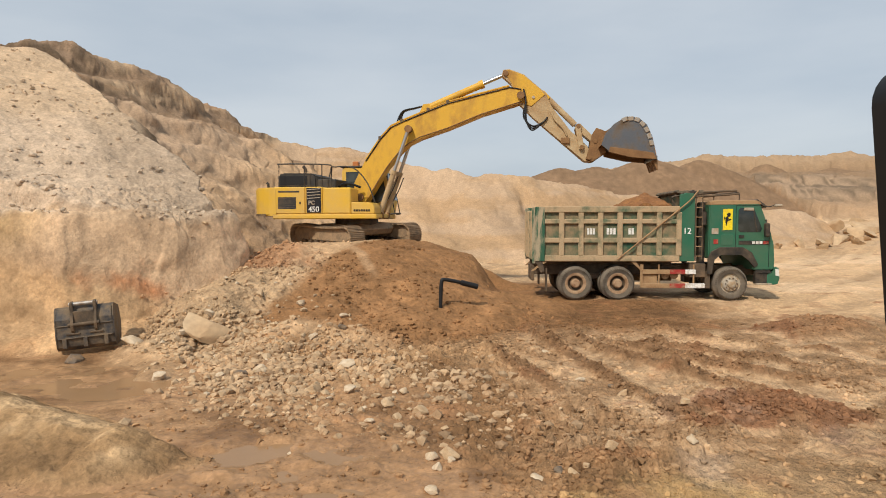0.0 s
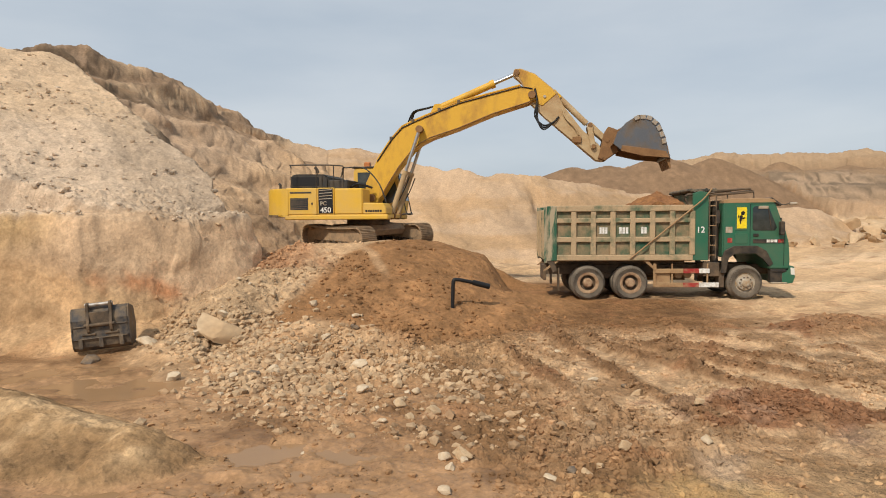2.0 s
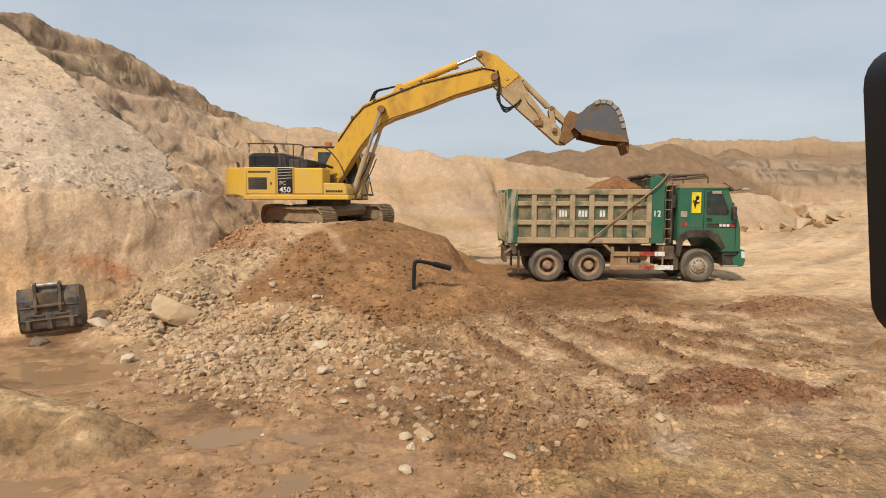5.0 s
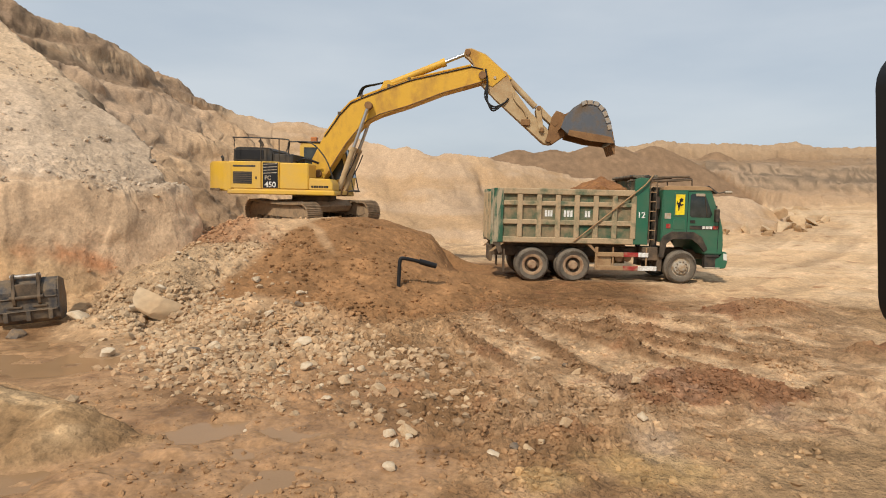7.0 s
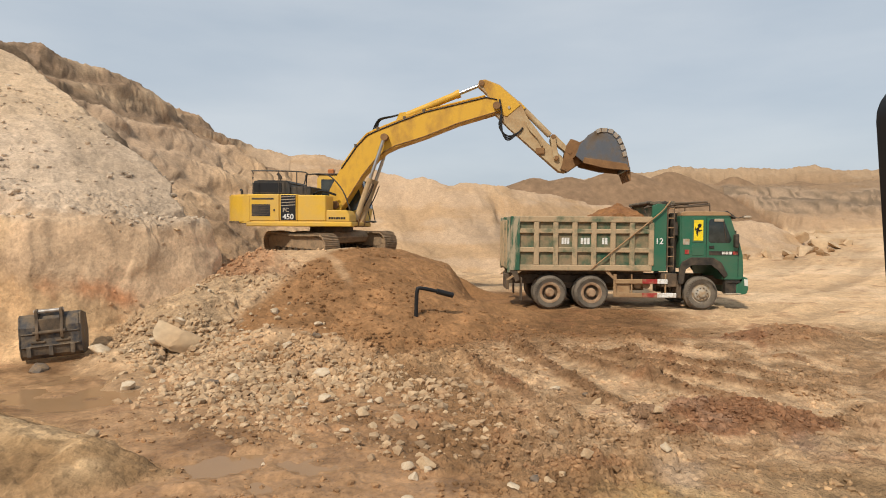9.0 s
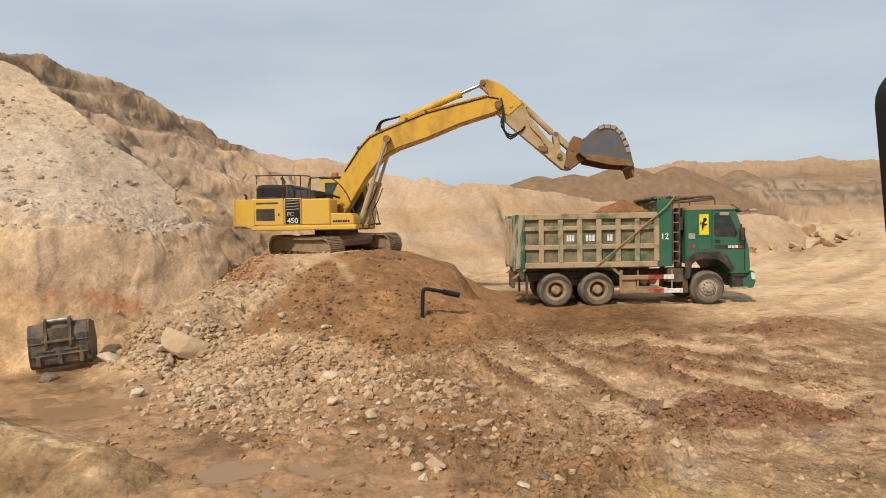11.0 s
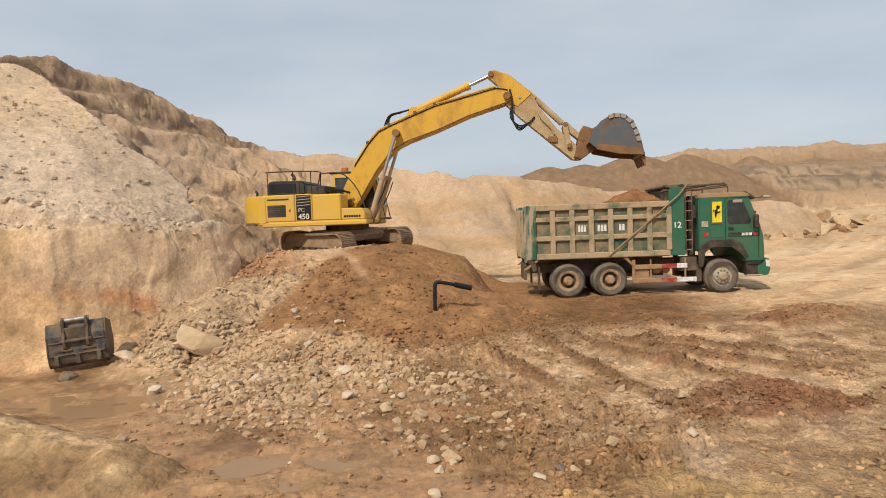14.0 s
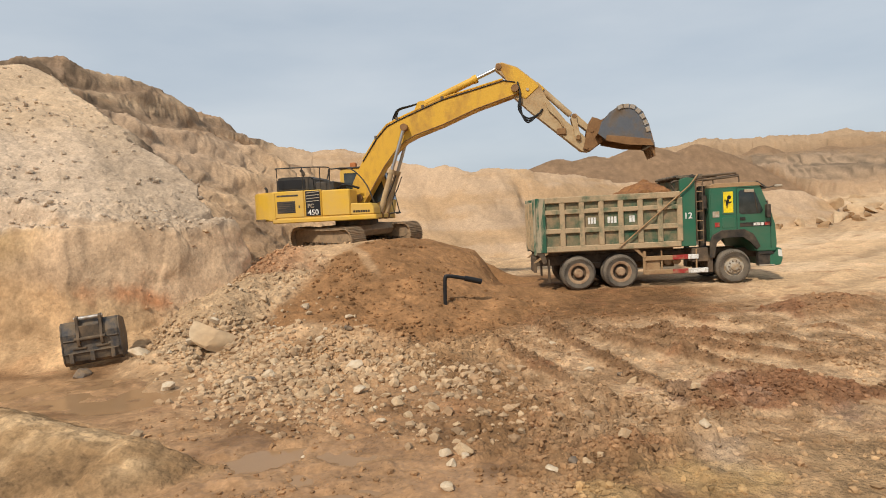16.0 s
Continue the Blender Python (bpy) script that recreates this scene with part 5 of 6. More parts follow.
for k in (4, 6, 7, 8):
    x, z = boom_profile[k]
    part("pipe_clamp", B(x - 0.05, x + 0.05, -0.3, 0.1, z - 0.02, z + 0.10, 0.01), M_FRAME, boom)
for x, z, r in ((5.95, 6.78, 0.13), (2.03, 5.70, 0.13), (0.22, 3.32, 0.14)):
    part("pin", rod(bmesh.new(), (x, -0.40, z - GZ), (x, 0.40, z - GZ), r, 14), M_MUDSTEEL, boom, "", 35)
for yy in (-0.47, 0.47):
    p, q = Vector((0.98, yy, 2.68 - GZ)), Vector((2.03, yy, 5.70 - GZ))
    mid = p.lerp(q, 0.52)
    cyl = part("boom_cylinder", rod(rod(bmesh.new(), p, mid, 0.10, 16), mid - (q - p).normalized() * 0.14, mid, 0.12, 16), M_STICK, machine, "dusty yellow boom cylinder", 35)
    part("cylinder_rod", rod(bmesh.new(), mid, q, 0.062, 12), M_CHROME, cyl, "bright chrome cylinder rod", 35)
    for e, r in ((q, 0.13), (p, 0.15)):
        part("cylinder_eye", rod(bmesh.new(), e - Vector((0, 0.09, 0)), e + Vector((0, 0.09, 0)), r, 12), M_MUDSTEEL, cyl, "", 35)
    part("cylinder_hose", pipe_run(curve_through([mid + Vector((0.13, 0, -0.2)), p.lerp(q, 0.3) + Vector((0.17, 0, 0)), p + Vector((0.15, 0, 0.3))], 4), 0.02, 6), M_HOSE, cyl, "", 60)
p, q = Vector((2.62, 0, 6.48 - GZ)), Vector((5.36, 0, 7.57 - GZ))
mid = p.lerp(q, 0.74)
cyl = part("stick_cylinder", rod(rod(bmesh.new(), p, mid, 0.125, 16), mid - (q - p).normalized() * 0.16, mid, 0.15, 16), M_YELLOW2, machine, "yellow stick cylinder", 35)
part("cylinder_rod", rod(bmesh.new(), mid, q, 0.065, 12), M_CHROME, cyl, "bright chrome cylinder rod", 35)
part("cylinder_lug", prism(dz([(2.35, 6.25), (2.85, 6.45), (2.72, 6.62), (2.52, 6.60)]), -0.2, 0.2), M_YELLOW2, boom)
for k in range(3):
    bm = pipe_run(curve_through([(1.55 + 0.05 * k, -0.1 + 0.1 * k, 6.02 - GZ), (1.75, -0.1 + 0.1 * k, 6.38 - GZ), (2.2, -0.05 + 0.05 * k, 6.50 - GZ), (2.65, 0.0, 6.60 - GZ)], 5), 0.028, 6)
    part("hose", bm, M_HOSE, boom, "looped black hydraulic hose", 60)
# stick
stick_profile = dz([(5.34, 7.70), (5.28, 7.50), (5.62, 7.22), (5.78, 6.62), (6.35, 6.05), (8.10, 4.50), (8.34, 4.46), (8.42, 4.66), (8.22, 5.02), (7.62, 5.55), (6.98, 6.40), (6.82, 6.82), (6.62, 7.02), (6.05, 7.52), (5.55, 7.72)])
stick = part("stick", bevel(prism(stick_profile, -0.22, 0.22), 0.02), M_STICK, machine, "mud-rubbed steel stick, yellow at its top", 25)
part("stick_cheek", bevel(prism(dz([(5.34, 7.68), (5.66, 7.2), (5.84, 6.62), (6.3, 6.40), (6.78, 6.80), (6.60, 7.0), (6.04, 7.49), (5.55, 7.69)]), -0.245, 0.245), 0.015), M_YELLOW2, stick, "yellow painted stick head")
part("pin", rod(bmesh.new(), (6.38, -0.28, 6.72 - GZ), (6.38, 0.28, 6.72 - GZ), 0.05, 10), M_FRONTHUB, stick)
part("pin", rod(bmesh.new(), (5.42, -0.28, 7.58 - GZ), (5.42, 0.28, 7.58 - GZ), 0.10, 12), M_MUDSTEEL, stick, "", 35)
for k in range(3):
    bm = pipe_run(curve_through([(6.05, -0.28, 7.0 - GZ - 0.04 * k), (6.12, -0.34, 6.55 - GZ), (6.05 + 0.05 * k, -0.36, 6.05 - GZ - 0.07 * k), (6.35, -0.36, 5.72 - GZ - 0.07 * k), (6.72, -0.27, 5.86 - GZ), (6.86, -0.25, 6.02 - GZ)], 6), 0.03, 7)
    part("hose", bm, M_HOSE, stick, "hanging black hydraulic hose", 60)
part("hose_guard", pipe_run(curve_through([(7.0, -0.25, 6.22 - GZ), (7.1, -0.27, 5.95 - GZ), (7.4, -0.27, 5.62 - GZ), (7.52, -0.25, 5.38 - GZ)], 4), 0.035, 7), M_STICK, stick, "", 60)
part("valve_block", B(7.32, 7.62, -0.29, -0.2, 5.10 - GZ, 5.32 - GZ, 0.02), M_MUDSTEEL, stick)
p, q = Vector((6.80, 0, 6.78 - GZ)), Vector((7.88, 0, 5.70 - GZ))
mid = p.lerp(q, 0.93)
cyl = part("bucket_cylinder", rod(bmesh.new(), p, mid, 0.105, 16), M_STICK, machine, "dusty bucket cylinder", 35)
part("cylinder_rod", rod(bmesh.new(), mid, q, 0.055, 12), M_CHROME, cyl, "", 35)
part("cylinder_lug", prism(dz([(6.6, 7.0), (6.75, 6.95), (6.95, 6.72), (6.82, 6.6), (6.65, 6.7)]), -0.15, 0.15), M_YELLOW2, stick)
for yy in (-0.27, 0.27):
    part("link_arm", bevel(prism(dz([(7.80, 5.66), (7.86, 5.78), (7.98, 5.74), (8.0, 5.5), (8.10, 5.02), (8.06, 4.90), (7.94, 4.90), (7.90, 5.1)]), yy - 0.05, yy + 0.05), 0.012), M_STICK, stick)
    part("push_link", bevel(prism(dz([(7.84, 5.74), (7.96, 5.80), (8.52, 5.24), (8.55, 5.10), (8.44, 5.08), (7.86, 5.58)]), yy * 0.6 - 0.05, yy * 0.6 + 0.05), 0.012), M_STICK, stick)
for x, z in ((7.90, 5.70), (8.02, 4.97), (8.28, 4.62), (8.47, 5.17)):
    part("pin", rod(bmesh.new(), (x, -0.34, z - GZ), (x, 0.34, z - GZ), 0.075, 12), M_MUDSTEEL, stick, "", 35)


def make_digging_bucket():
    """Ears, curved shell, side cheeks with worn blocks, lip and teeth; open to the front."""
    W = 0.80
    shell = dz([(8.62, 4.98), (8.75, 5.35), (9.02, 5.66), (9.42, 5.90), (9.80, 5.86), (10.08, 5.62), (10.24, 5.25), (10.33, 4.80), (10.38, 4.52)])
    inner = [(x - 0.05 * math.cos(i * 0.35), z - 0.05) for i, (x, z) in enumerate(shell)]
    bm = bmesh.new()
    rows = []
    for prof in (shell, inner):
        rows.append([[bm.verts.new((x, y, z)) for x, z in prof] for y in (-W, W)])
    for (a, b) in rows:
        for i in range(len(a) - 1):
            bm.faces.new((a[i], a[i + 1], b[i + 1], b[i]))
    for s in (0, 1):
        o, n = rows[0][s], rows[1][s]
        for i in range(len(o) - 1):
            bm.faces.new((o[i], o[i + 1], n[i + 1], n[i]))
    bm.faces.new((rows[0][0][-1], rows[0][1][-1], rows[1][1][-1], rows[1][0][-1]))
    bm.faces.new((rows[0][0][0], rows[0][1][0], rows[1][1][0], rows[1][0][0]))
    bucket = part("bucket", bm, M_MUDSTEEL, machine, "muddy digging bucket with worn bright cheeks", 40)
    for yy in (-W, W):
        part("cheek", bevel(prism(dz([(8.62, 4.98), (8.75, 5.35), (9.02, 5.66), (9.42, 5.90), (9.80, 5.86), (10.08, 5.62), (10.24, 5.25), (10.38, 4.52), (9.6, 4.62), (8.86, 4.78)]), yy - 0.03, yy + 0.03), 0.01), M_BUCKETSTEEL, bucket, "bright worn steel cheek")
        part("cheek_band", bevel(prism(dz([(8.86, 4.74), (8.9, 4.92), (9.7, 4.80), (10.30, 4.70), (10.40, 4.48), (9.6, 4.56)]), yy - 0.05, yy + 0.05), 0.01), M_MUDSTEEL, bucket)
        for x, z, a in ((9.36, 5.80, 20), (9.56, 5.82, 0), (9.76, 5.78, -20), (9.93, 5.64, -45), (10.06, 5.45, -60), (10.15, 5.24, -70), (10.22, 5.02, -78)):
            b = part("wear_block", B(-0.085, 0.085, -0.03, 0.03, -0.07, 0.07, 0.012), M_PALEPIN, bucket)
            b.matrix_basis = Matrix.Translation((x, yy + math.copysign(0.045, yy), z - GZ)) @ Matrix.Rotation(radians(-a), 4, "Y")
    for yy in (-0.26, 0.26):
        part("bucket_ear", bevel(prism(dz([(8.16, 4.56), (8.22, 4.74), (8.36, 5.40), (8.50, 5.62), (8.68, 5.56), (8.80, 5.48), (9.05, 5.66), (8.75, 4.96), (8.86, 4.80), (8.40, 4.48)]), yy - 0.06, yy + 0.06), 0.015), M_MUDSTEEL, bucket)
    part("lip", B(10.26, 10.42, -W - 0.03, W + 0.03, 4.46 - GZ, 4.60 - GZ, 0.02), M_BUCKETSTEEL, bucket)
    for k in range(5):
        y0 = -0.66 + 0.33 * k
        t = bmesh.new()
        base = [t.verts.new((10.28 + dx, y0 + dy, 4.52 - GZ)) for dx, dy in ((0, -0.07), (0.16, -0.07), (0.16, 0.07), (0, 0.07))]
        tip = [t.verts.new((10.42 + dx, y0 + dy, 4.14 - GZ)) for dx, dy in ((0, -0.05), (0.04, -0.05), (0.04, 0.05), (0, 0.05))]
        t.faces.new(base)
        t.faces.new(tip[::-1])
        for i in range(4):
            t.faces.new((base[i], base[(i + 1) % 4], tip[(i + 1) % 4], tip[i]))
        part("tooth", bevel(t, 0.01), M_MUDSTEEL, bucket)


make_digging_bucket()

# ---- loose stones and clods ----
def ico(level):
    bm = bmesh.new()
    bmesh.ops.create_icosphere(bm, subdivisions=level, radius=1.0)
    v = np.array([p.co[:] for p in bm.verts])
    f = np.array([[q.index for q in p.verts] for p in bm.faces])
    bm.free()
    return v, f


def stone_mesh(name, seed, level=3, angular=0.62, mat=None, near=0.45, far=0.85):
    v, f = ico(level)
    rng = np.random.RandomState(seed)
    for _ in range(13):
        d = rng.normal(size=3)
        d /= np.linalg.norm(d)
        cut = rng.uniform(near, far)
        over = np.maximum(0, v @ d - cut)
        v = v - angular * over[:, None] * d[None, :] * 1.6
    v = v + v * (0.10 * fbm(v[:, 0] + seed, v[:, 1], v[:, 2], octaves=3, scale=1.7, seed=seed))[:, None]
    v = v * np.array([1.0, rng.uniform(0.65, 0.95), rng.uniform(0.5, 0.75)])
    me = bpy.data.meshes.new(name)
    me.from_pydata(v.tolist(), [], f.tolist())
    me.polygons.foreach_set("use_smooth", [True] * len(me.polygons))
    me.set_sharp_from_angle(angle=radians(24))
    me.materials.append(mat)
    return me


M_STONE = material("pale_limestone", (0.52, 0.39, 0.25), 0.85, second=(0.42, 0.27, 0.145), scale=1.2, cover=0.45, soft=0.2, bump=0.5, bump_scale=7, grain=0.15)
M_WHITESTONE = material("white_stone", (0.60, 0.50, 0.37), 0.8, second=(0.46, 0.33, 0.20), scale=1.3, cover=0.45, soft=0.2, bump=0.4, bump_scale=7, grain=0.1)
M_GREYSTONE = material("dark_grey_stone", (0.13, 0.105, 0.085), 0.8, second=(0.28, 0.19, 0.11), scale=1.3, cover=0.45, bump=0.4, bump_scale=7)
M_CLOD = material("soil_clod", (0.34, 0.20, 0.10), 0.95, attribute="soil", bump=0.4, bump_scale=18, grain=0.2, specular=0.12)
M_SCREE = material("pale_scree_stone", (0.60, 0.49, 0.375), 0.9, attribute="soil", bump=0.3, bump_scale=12, grain=0.2)
M_PEBBLE = material("pale_gravel", (0.50, 0.365, 0.225), 0.9, attribute="soil", bump=0.3, bump_scale=20, grain=0.2)

rng = np.random.RandomState(5)
STONES = [stone_mesh("stone", 11 + i, 3, 0.6, M_STONE) for i in range(5)]
WHITES = [stone_mesh("stone", 31 + i, 3, 0.55, M_WHITESTONE) for i in range(3)]
SLABS = [stone_mesh("stone", 81 + i, 4, 0.625, M_STONE, 0.22, 0.6) for i in range(4)]
GREYS = [stone_mesh("stone", 51 + i, 3, 0.6, M_GREYSTONE) for i in range(2)]


def put_stone(me, x, y, size, label, group="stones", flat=1.0, spin=None):
    ob = new("stone", me)
    ob.matrix_basis = Matrix.LocRotScale((x, y, height(x, y) + 0.18 * size), Euler((rng.uniform(-0.3, 0.3), rng.uniform(-0.3, 0.3), rng.uniform(0, 6.28) if spin is None else spin)), (size, size, size * flat))
    return tagged(ob, label, "stone", group)


for x, y, s in ((-1.94, 12.5, 0.19), (-0.02, 7.64, 0.085), (-0.10, 7.95, 0.10), (0.14, 7.80, 0.07), (-0.08, 6.95, 0.10), (1.16, 7.25, 0.10), (3.29, 8.07, 0.10), (-7.25, 14.45, 0.26),
                (-5.55, 12.1, 0.17), (-4.15, 10.9, 0.08), (-3.55, 12.35, 0.10), (2.1, 12.7, 0.08), (2.5, 11.2, 0.10), (-2.9, 13.9, 0.15), (-5.9, 14.3, 0.2), (-1.1, 9.4, 0.08)):
    put_stone(WHITES[rng.randint(3)], x, y, s * 1.15, "pale rounded stone lying on the muddy ground")
for x, y, s in ((-3.95, 12.2, 0.19), (1.42, 7.30, 0.10), (-2.3, 14.3, 0.16), (3.0, 11.0, 0.09), (-8.1, 13.6, 0.22)):
    put_stone(GREYS[rng.randint(2)], x, y, s, "dark grey stone half sunk in mud")
for x, y, s in ((1.60, 7.32, 0.10), (1.78, 7.45, 0.08), (0.12, 8.0, 0.16), (2.15, 7.75, 0.13), (3.1, 10.6, 0.13), (3.7, 9.4, 0.10), (-0.5, 11.6, 0.14), (-0.9, 10.4, 0.13), (-4.7, 16.0, 0.20)):
    put_stone(STONES[rng.randint(5)], x, y, s, "sandy brown stone lying on churned mud")
for x, y, s in ((22.0, 41.5, 0.9), (23.6, 42.0, 1.3), (25.3, 42.6, 1.0), (26.8, 43.0, 1.5), (28.0, 44.0, 1.1), (29.2, 43.5, 0.8), (24.6, 40.8, 0.6), (27.4, 41.6, 0.7), (30.2, 47.0, 2.0), (31.6, 47.5, 1.8), (29.0, 47.2, 1.6), (32.6, 46.6, 1.2), (30.8, 45.8, 1.1)):
    put_stone(SLABS[rng.randint(4)], x, y, s, "broken slab of pale sandstone at a slope's foot", "sandstone slabs", 1.1)
slab = put_stone(SLABS[1], -5.58, 14.25, 0.50, "large pale flat boulder sunk in the rubble slope", "stones")
slab.rotation_euler, slab.scale = (radians(38), radians(8), radians(15)), (1.10, 1.05, 0.62)
slab.location.z += 0.10
# rubble down the flank of the heap
n = 0
while n < 290:
    u, v = rng.uniform(0, 1), rng.normal(0, 1)
    x, y = blend(-5.9, -0.6, u) + 0.5 * v, blend(13.6, 10.2, u) + 0.95 * rng.normal()
    if rng.uniform() < 0.3:
        x, y = -4.9 + 1.1 * rng.normal(), 15.2 + 1.6 * rng.normal()
    if y < 8.2 or y > 18.6 or x < -7.0 or x > 1.6 or (x < -4.6 and y < 12.2):
        continue
    s = 0.045 + 0.085 * rng.uniform() ** 2.2 + (0.07 if rng.uniform() < 0.08 else 0)
    pale = rng.uniform() < 0.22
    put_stone(WHITES[rng.randint(3)] if pale else STONES[rng.randint(5)], x, y, s, "pale limestone lump in the rubble slope" if pale else "sandy stone in the rubble slope", "rubble stones")
    n += 1


def scatter(name, label, category, count, mat, place, small, large, level, seed, own=None):
    """Uncounted small lumps, strewn by a density, in one mesh."""
    r = np.random.RandomState(seed)
    v0, f0 = ico(level)
    xs, ys, w = place(r, count * 3)
    keep = np.nonzero(r.uniform(size=len(xs)) < w)[0][:count]
    xs, ys = xs[keep], ys[keep]
    pts, kk, zz = relief(xs, ys)
    tint = soil(xs, ys, zz, kk)
    if own is not None:
        tint = blend(tint, np.array(own)[None, :], r.uniform(0.25, 0.9, (len(xs), 1)))
    tint = tint * r.uniform(0.70, 1.12, (len(xs), 1))
    m = len(xs)
    size = small + (large - small) * r.uniform(size=m) ** 4.5
    kinds = []
    for k in range(12):
        j = v0 * (1 + 0.26 * r.normal(size=(len(v0), 1)).clip(-1.3, 1.3)) * np.array([1, r.uniform(0.6, 1), r.uniform(0.5, 0.9)])
        kinds.append(j)
    kinds = np.array(kinds)[r.randint(0, 12, m)]
    a = r.uniform(0, 6.28, m)
    c, s = np.cos(a)[:, None], np.sin(a)[:, None]
    vx = kinds[:, :, 0] * c - kinds[:, :, 1] * s
    vy = kinds[:, :, 0] * s + kinds[:, :, 1] * c
    co = np.stack([vx, vy, kinds[:, :, 2]], 2) * size[:, None, None] + np.stack([xs, ys, pts[:, 2] + 0.15 * size], 1)[:, None, :]
    faces = (f0[None] + (np.arange(m) * len(v0))[:, None, None]).reshape(-1, 3)
    me = bpy.data.meshes.new(name)
    me.vertices.add(m * len(v0))
    me.vertices.foreach_set("co", co.astype(np.float32).ravel())
    me.loops.add(faces.size)
    me.loops.foreach_set("vertex_index", faces.astype(np.int32).ravel())
    me.polygons.add(len(faces))
    me.polygons.foreach_set("loop_start", np.arange(0, faces.size, 3, dtype=np.int32))
    me.update(calc_edges=True)
    me.polygons.foreach_set("use_smooth", np.zeros(len(faces), bool))
    att = me.attributes.new("soil", "FLOAT_COLOR", "POINT")
    att.data.foreach_set("color", np.repeat(np.concatenate([tint, np.ones((m, 1))], 1), len(v0), 0).astype(np.float32).ravel())
    me.materials.append(mat)
    return tagged(new(name, me), label, category, kind="stuff")


def patchy(x, y, seed, lo=-0.2, hi=0.6):
    return smooth(lo, hi, fbm(x, y, octaves=3, scale=0.55, seed=seed))


def dry(x, y):
    return 1 - shape(x, y)[1]["wet"]


def on_mud(r, n):
    y = 5.2 + 13.5 * r.uniform(size=n) ** 1.25
    x = (r.uniform(size=n) * 1.5 - 0.62) * (y * 0.78 + 0.5)
    left = smooth(-3.2, -0.8, x)
    return x, y, (0.10 + 0.7 * patchy(x, y, 61) + 1.0 * shape(x, y)[1]["furrow"] + 1.0 * shape(x, y)[1]["mound"]) * blend(0.25, 1.0, left) * smooth(13, 8, x) * smooth(19, 15, y + 0.3 * x) * (0.25 + 0.75 * dry(x, y)) * np.where(shape(x, y)[1]["bank"] > 0.4, 0.12, 1)


def on_heap(r, n):
    x, y = r.uniform(-7.5, 3.5, n), r.uniform(9.0, 20.4, n)
    k = shape(x, y)[1]
    return x, y, np.maximum(k["heap"], k["spur"]) * (0.15 + 0.85 * patchy(x, y, 62)) * dry(x, y) * (1 - 0.75 * smooth(-3, -1, x) * smooth(14, 16, y))


def on_rubble(r, n):
    u = r.uniform(size=n)
    x, y = blend(-6.4, 0.2, u) + 0.8 * r.normal(size=n), blend(13.8, 9.8, u) + 1.05 * r.normal(size=n)
    return x, y, (y > 8.2) * (0.05 + 0.95 * patchy(x, y, 63)) * dry(x, y)


def on_scree(r, n):
    x, y = r.uniform(-24, -5, n), r.uniform(15.5, 30, n)
    k = shape(x, y)[1]
    z = shape(x, y)[0]
    return x, y, k["scree"] * (scree_edge(x, y) < 0.6) * (0.1 + 0.8 * smooth(3.3, 2.6, z) + 0.9 * patchy(x, y, 64, 0.15, 0.7))


scatter("clods", "small brown clods strewn over churned mud", "clods", 22000, M_CLOD, on_mud, 0.010, 0.062, 1, 71)
scatter("earth_crumbs", "loose brown crumbs on the tipped heap", "clods", 7000, M_CLOD, on_heap, 0.012, 0.08, 1, 72)
scatter("gravel", "pale gravel and rubble at the heap's foot", "gravel", 6500, M_PEBBLE, on_rubble, 0.014, 0.12, 1, 73, (0.53, 0.385, 0.24))
scatter("scree_stones", "pale broken stones lying on the scree", "gravel", 5000, M_SCREE, on_scree, 0.015, 0.11, 1, 74, (0.56, 0.46, 0.35))

# ---- standing water ----
M_WATER = material("silty_water", (0.34, 0.205, 0.105), 0.14, second=(0.26, 0.16, 0.085), scale=0.9, cover=0.5, soft=0.3, grain=0.05, specular=0.10, bump=0.0)


def pool(x0, x1, y0, y1, label):
    bm = bmesh.new()
    n = 24
    ring = [bm.verts.new(((x0 + x1) / 2 + (x1 - x0) / 2 * math.cos(2 * math.pi * k / n), (y0 + y1) / 2 + (y1 - y0) / 2 * math.sin(2 * math.pi * k / n), WATER_Z)) for k in range(n)]
    bm.faces.new(ring)
    return tagged(part("puddle", bm, M_WATER), label, "puddle", kind="structure")


pool(-10.6, -4.2, 9.85, 14.3, "shallow silty brown puddle below the cut face")
pool(-8.4, 1.4, 3.9, 9.8, "wide film of muddy orange water on the ground")


# ---- spare bucket lying against the cutting ----
M_OLDSTEEL = material("old_dark_steel", (0.045, 0.045, 0.048), 0.42, metal=0.3, second=(0.24, 0.175, 0.11), second_rough=0.9, scale=3.4, cover=0.45, soft=0.14, bump=0.2, grain=0.15)
M_RUBBED = material("rubbed_bare_steel", (0.45, 0.43, 0.40), 0.4, metal=0.6, second=(0.25, 0.18, 0.12), scale=5, cover=0.4)
BX, BY = -8.24, 14.50
BUCKET_SIZE = 0.88
spare = thing("spare_bucket", "dark worn excavator bucket lying against the sand face", "bucket", m=pose(BX, BY, height(BX, BY - 0.3) + 0.12, -3, -4.5, 19) @ Matrix.Diagonal((BUCKET_SIZE, BUCKET_SIZE, BUCKET_SIZE, 1)))
back = [(-0.30, 0.0), (-0.42, 0.10), (-0.47, 0.34), (-0.45, 0.50), (-0.43, 0.80), (-0.34, 1.05), (-0.22, 1.12)]
inner = [(-0.20, 1.06), (-0.36, 0.78), (-0.39, 0.5), (-0.41, 0.34), (-0.36, 0.13), (-0.26, 0.05)]
bm = bmesh.new()
loop = back + inner
a = [bm.verts.new((-0.66, y, z)) for y, z in loop]
b = [bm.verts.new((0.66, y, z)) for y, z in loop]
bm.faces.new(a)
bm.faces.new(b[::-1])
for i in range(len(loop)):
    j = (i + 1) % len(loop)
    bm.faces.new((a[i], a[j], b[j], b[i]))
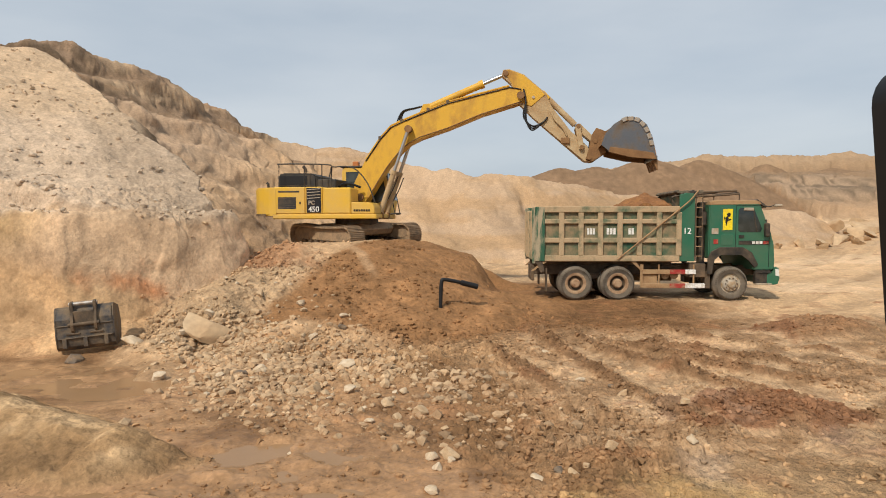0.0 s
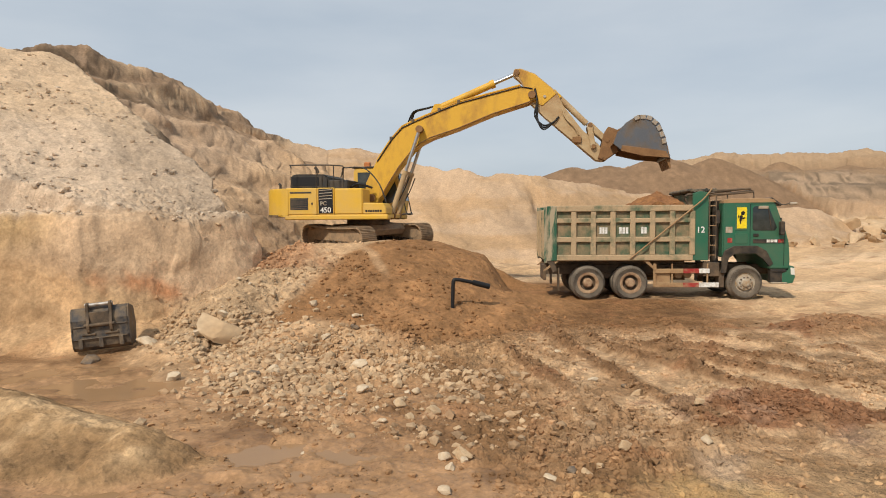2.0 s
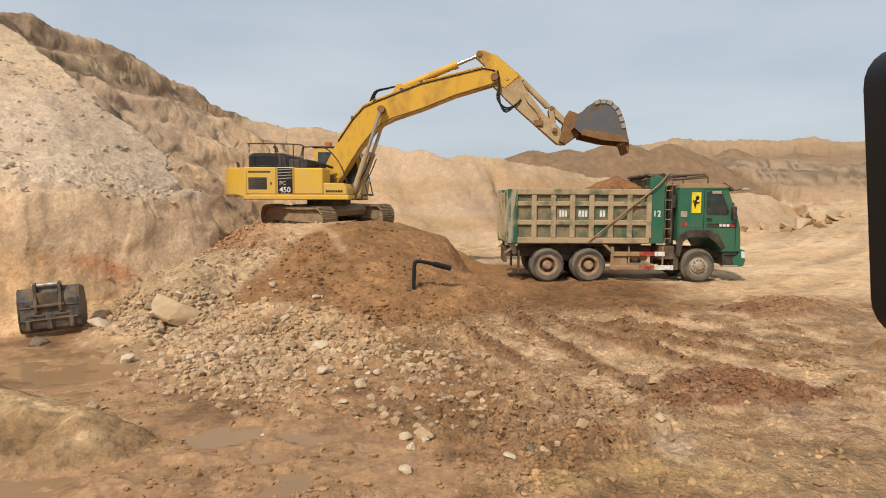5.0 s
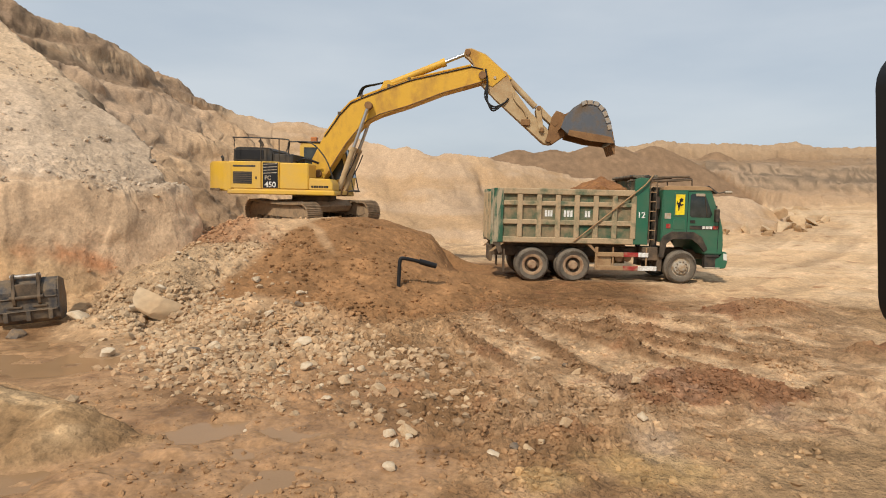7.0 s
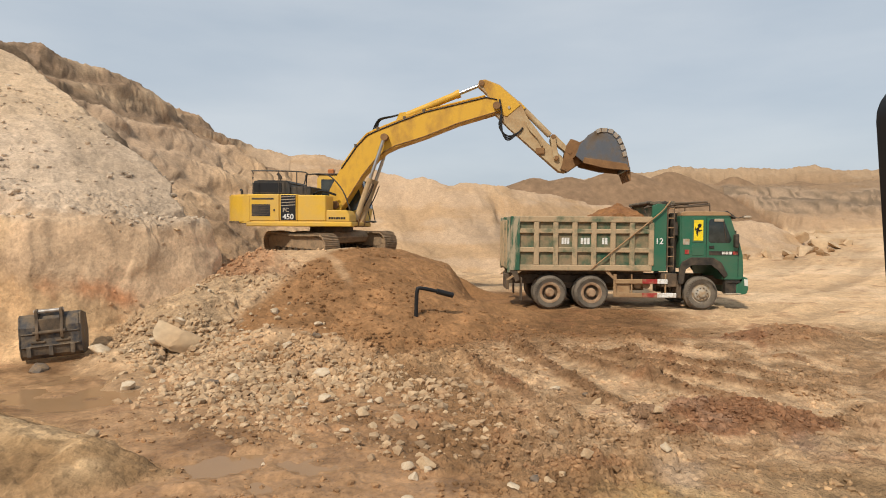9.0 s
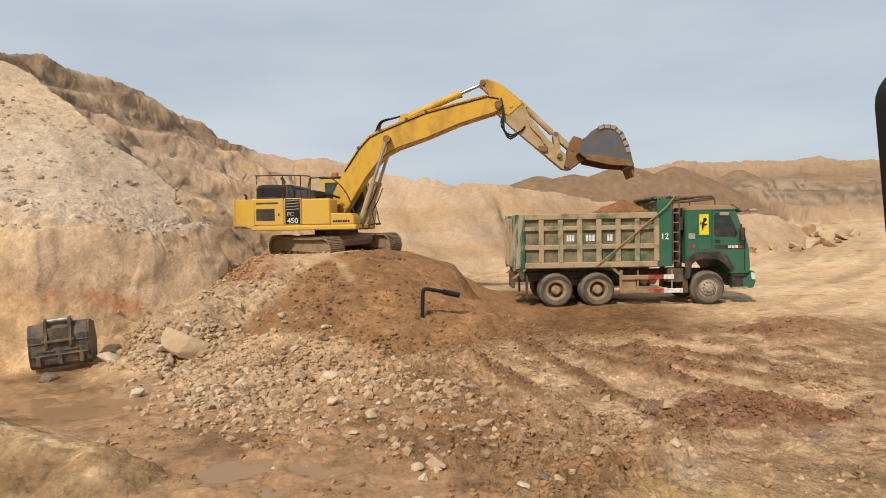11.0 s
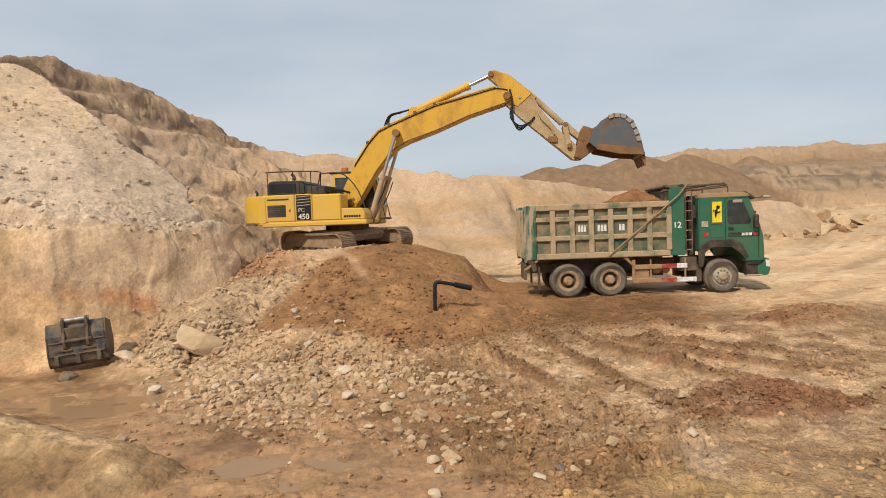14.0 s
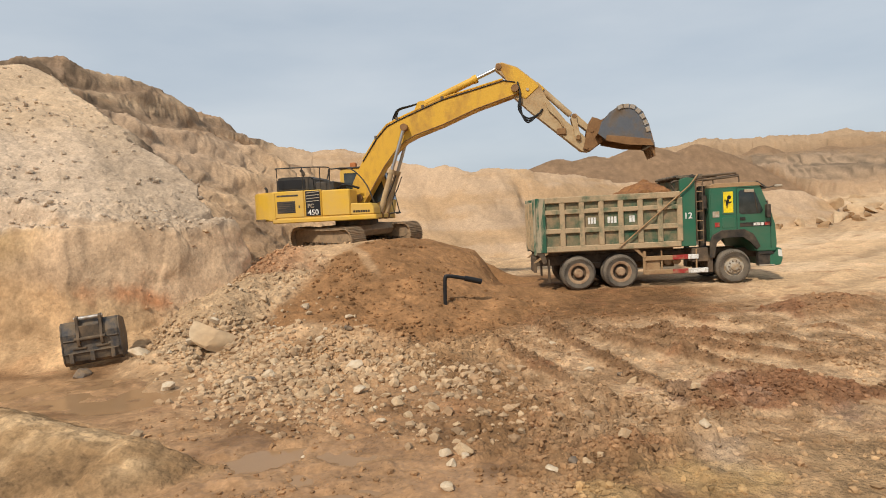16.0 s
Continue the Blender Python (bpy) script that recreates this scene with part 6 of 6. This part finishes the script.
part("shell", bm, M_OLDSTEEL, spare, "dented dark steel shell")
for x in (-0.66, 0.66):
    bm = bmesh.new()
    prof = back + [(0.45, 1.0), (0.62, 0.5), (0.40, 0.02)]
    a = [bm.verts.new((x - 0.025, y, z)) for y, z in prof]
    b = [bm.verts.new((x + 0.025, y, z)) for y, z in prof]
    bm.faces.new(a)
    bm.faces.new(b[::-1])
    for i in range(len(prof)):
        j = (i + 1) % len(prof)
        bm.faces.new((a[i], a[j], b[j], b[i]))
    part("cheek", bm, M_OLDSTEEL, spare)
for z0, z1, o in ((0.30, 0.335, 0.0), (0.62, 0.655, 0.0)):
    part("wear_strip", B(-0.64, 0.64, -0.50 + (0.03 if z0 > 0.5 else 0), -0.40, z0, z1), M_OLDSTEEL, spare)
for x in (-0.48, 0.0, 0.48):
    part("wear_strap", B(x - 0.05, x + 0.05, -0.505, -0.40, 0.07, 0.31, 0.01), M_OLDSTEEL, spare, "rubbed steel wear strap")
part("torque_tube", B(-0.25, 0.25, -0.455, -0.36, 0.68, 1.0, 0.02), M_FRAME, spare, "muddy steel box between the ears")
for x in (-0.27, 0.27):
    bm = bmesh.new()
    prof = [(-0.40, 0.42), (-0.52, 0.50), (-0.56, 0.66), (-0.50, 0.80), (-0.44, 0.98), (-0.44, 1.22), (-0.30, 1.26), (-0.18, 1.14), (-0.18, 1.0), (-0.34, 0.75)]
    a = [bm.verts.new((x - 0.035, y, z)) for y, z in prof]
    b = [bm.verts.new((x + 0.035, y, z)) for y, z in prof]
    bm.faces.new(a)
    bm.faces.new(b[::-1])
    for i in range(len(prof)):
        j = (i + 1) % len(prof)
        bm.faces.new((a[i], a[j], b[j], b[i]))
    part("mounting_ear", bevel(bm, 0.01), M_FRAME, spare, "rusty dark mounting ear")
    part("ear_gusset", B(x - 0.16, x + 0.16, -0.50, -0.40, 0.40, 0.45), M_FRAME, spare)
part("pin", rod(bmesh.new(), (-0.33, -0.33, 1.18), (0.33, -0.33, 1.18), 0.055, 14), M_RUBBED, spare, "bare rubbed steel pin", 35)
part("pin", rod(bmesh.new(), (-0.36, -0.50, 0.66), (0.36, -0.50, 0.66), 0.05, 14), M_FRAME, spare, "", 35)

# ---- bent black pipe stuck in the heap ----
px, py = -0.06, 15.9
g = height(px, py)
bm = pipe_run(curve_through([(px - 0.01, py, g - 0.15), (px, py, g + 0.3), (px + 0.02, py, 0.94), (px + 0.10, py + 0.02, 1.0), (px + 0.45, py + 0.1, 0.93), (px + 0.92, py + 0.25, 0.80)], 6), 0.05, 10)
pipe_run([(px + 0.52, py + 0.12, 0.915), (px + 0.94, py + 0.255, 0.795)], 0.075, 10, bm)
pipe_ob = tagged(part("bent_pipe", bm, M_HOSE, None, "", 60), "bent black hose pipe sticking out of brown earth", "pipe")

# ---- wing mirror of the vehicle that carries the camera ----
def rounded(x0, x1, z0, z1, r, lean=0.0, n=6):
    out = []
    for cx, cz, a0 in ((x1 - r, z1 - r, 0), (x0 + r, z1 - r, 90), (x0 + r, z0 + r, 180), (x1 - r, z0 + r, 270)):
        for k in range(n + 1):
            a = radians(a0 + 90 * k / n)
            x, z = cx + r * math.cos(a), cz + r * math.sin(a)
            out.append((x + lean * (z1 - z), z))
    return out


M_MIRRORCASE = material("black_mirror_housing", (0.006, 0.006, 0.007), 0.5, grain=0.05, specular=0.25)
M_MIRROR = material("mirror_glass", (0.8, 0.8, 0.8), 0.03, metal=1.0, grain=0.0)
wing = thing("wing_mirror", "black framed wing mirror of the camera vehicle", "mirror", m=pose(0.554, 0.66, 2.396, 0, 0, 0))
outer, hole = rounded(0.0, 0.20, 0.0, 0.325, 0.045, 0.095), rounded(0.022, 0.178, 0.022, 0.303, 0.032, 0.095)
bm = bmesh.new()
lists = [[bm.verts.new((x, y, z)) for x, z in prof] for prof in (outer, hole) for y in (-0.012, 0.02)]
nn = len(outer)
for i in range(nn):
    j = (i + 1) % nn
    bm.faces.new((lists[0][i], lists[0][j], lists[2][j], lists[2][i]))
    bm.faces.new((lists[0][i], lists[1][i], lists[1][j], lists[0][j]))
    bm.faces.new((lists[2][i], lists[2][j], lists[3][j], lists[3][i]))
    bm.faces.new((lists[1][i], lists[3][i], lists[3][j], lists[1][j]))
part("mirror_frame", bm, M_MIRRORCASE, wing, "", 40)
part("mirror_back", prism([(x * 0.55 + 0.10, z * 0.9 + 0.015) for x, z in outer], 0.021, 0.07), M_MIRRORCASE, wing)
part("mirror_pane", prism(hole, 0.0, 0.006), M_MIRROR, wing, "reflecting mirror glass")
part("mirror_arm", pipe_run(curve_through([(0.12, 0.05, 0.05), (0.30, 0.04, -0.1), (0.42, -0.1, -0.6), (0.40, -0.25, -1.2), (0.38, -0.3, -3.1)], 5), 0.014), M_MIRRORCASE, wing, "", 60)
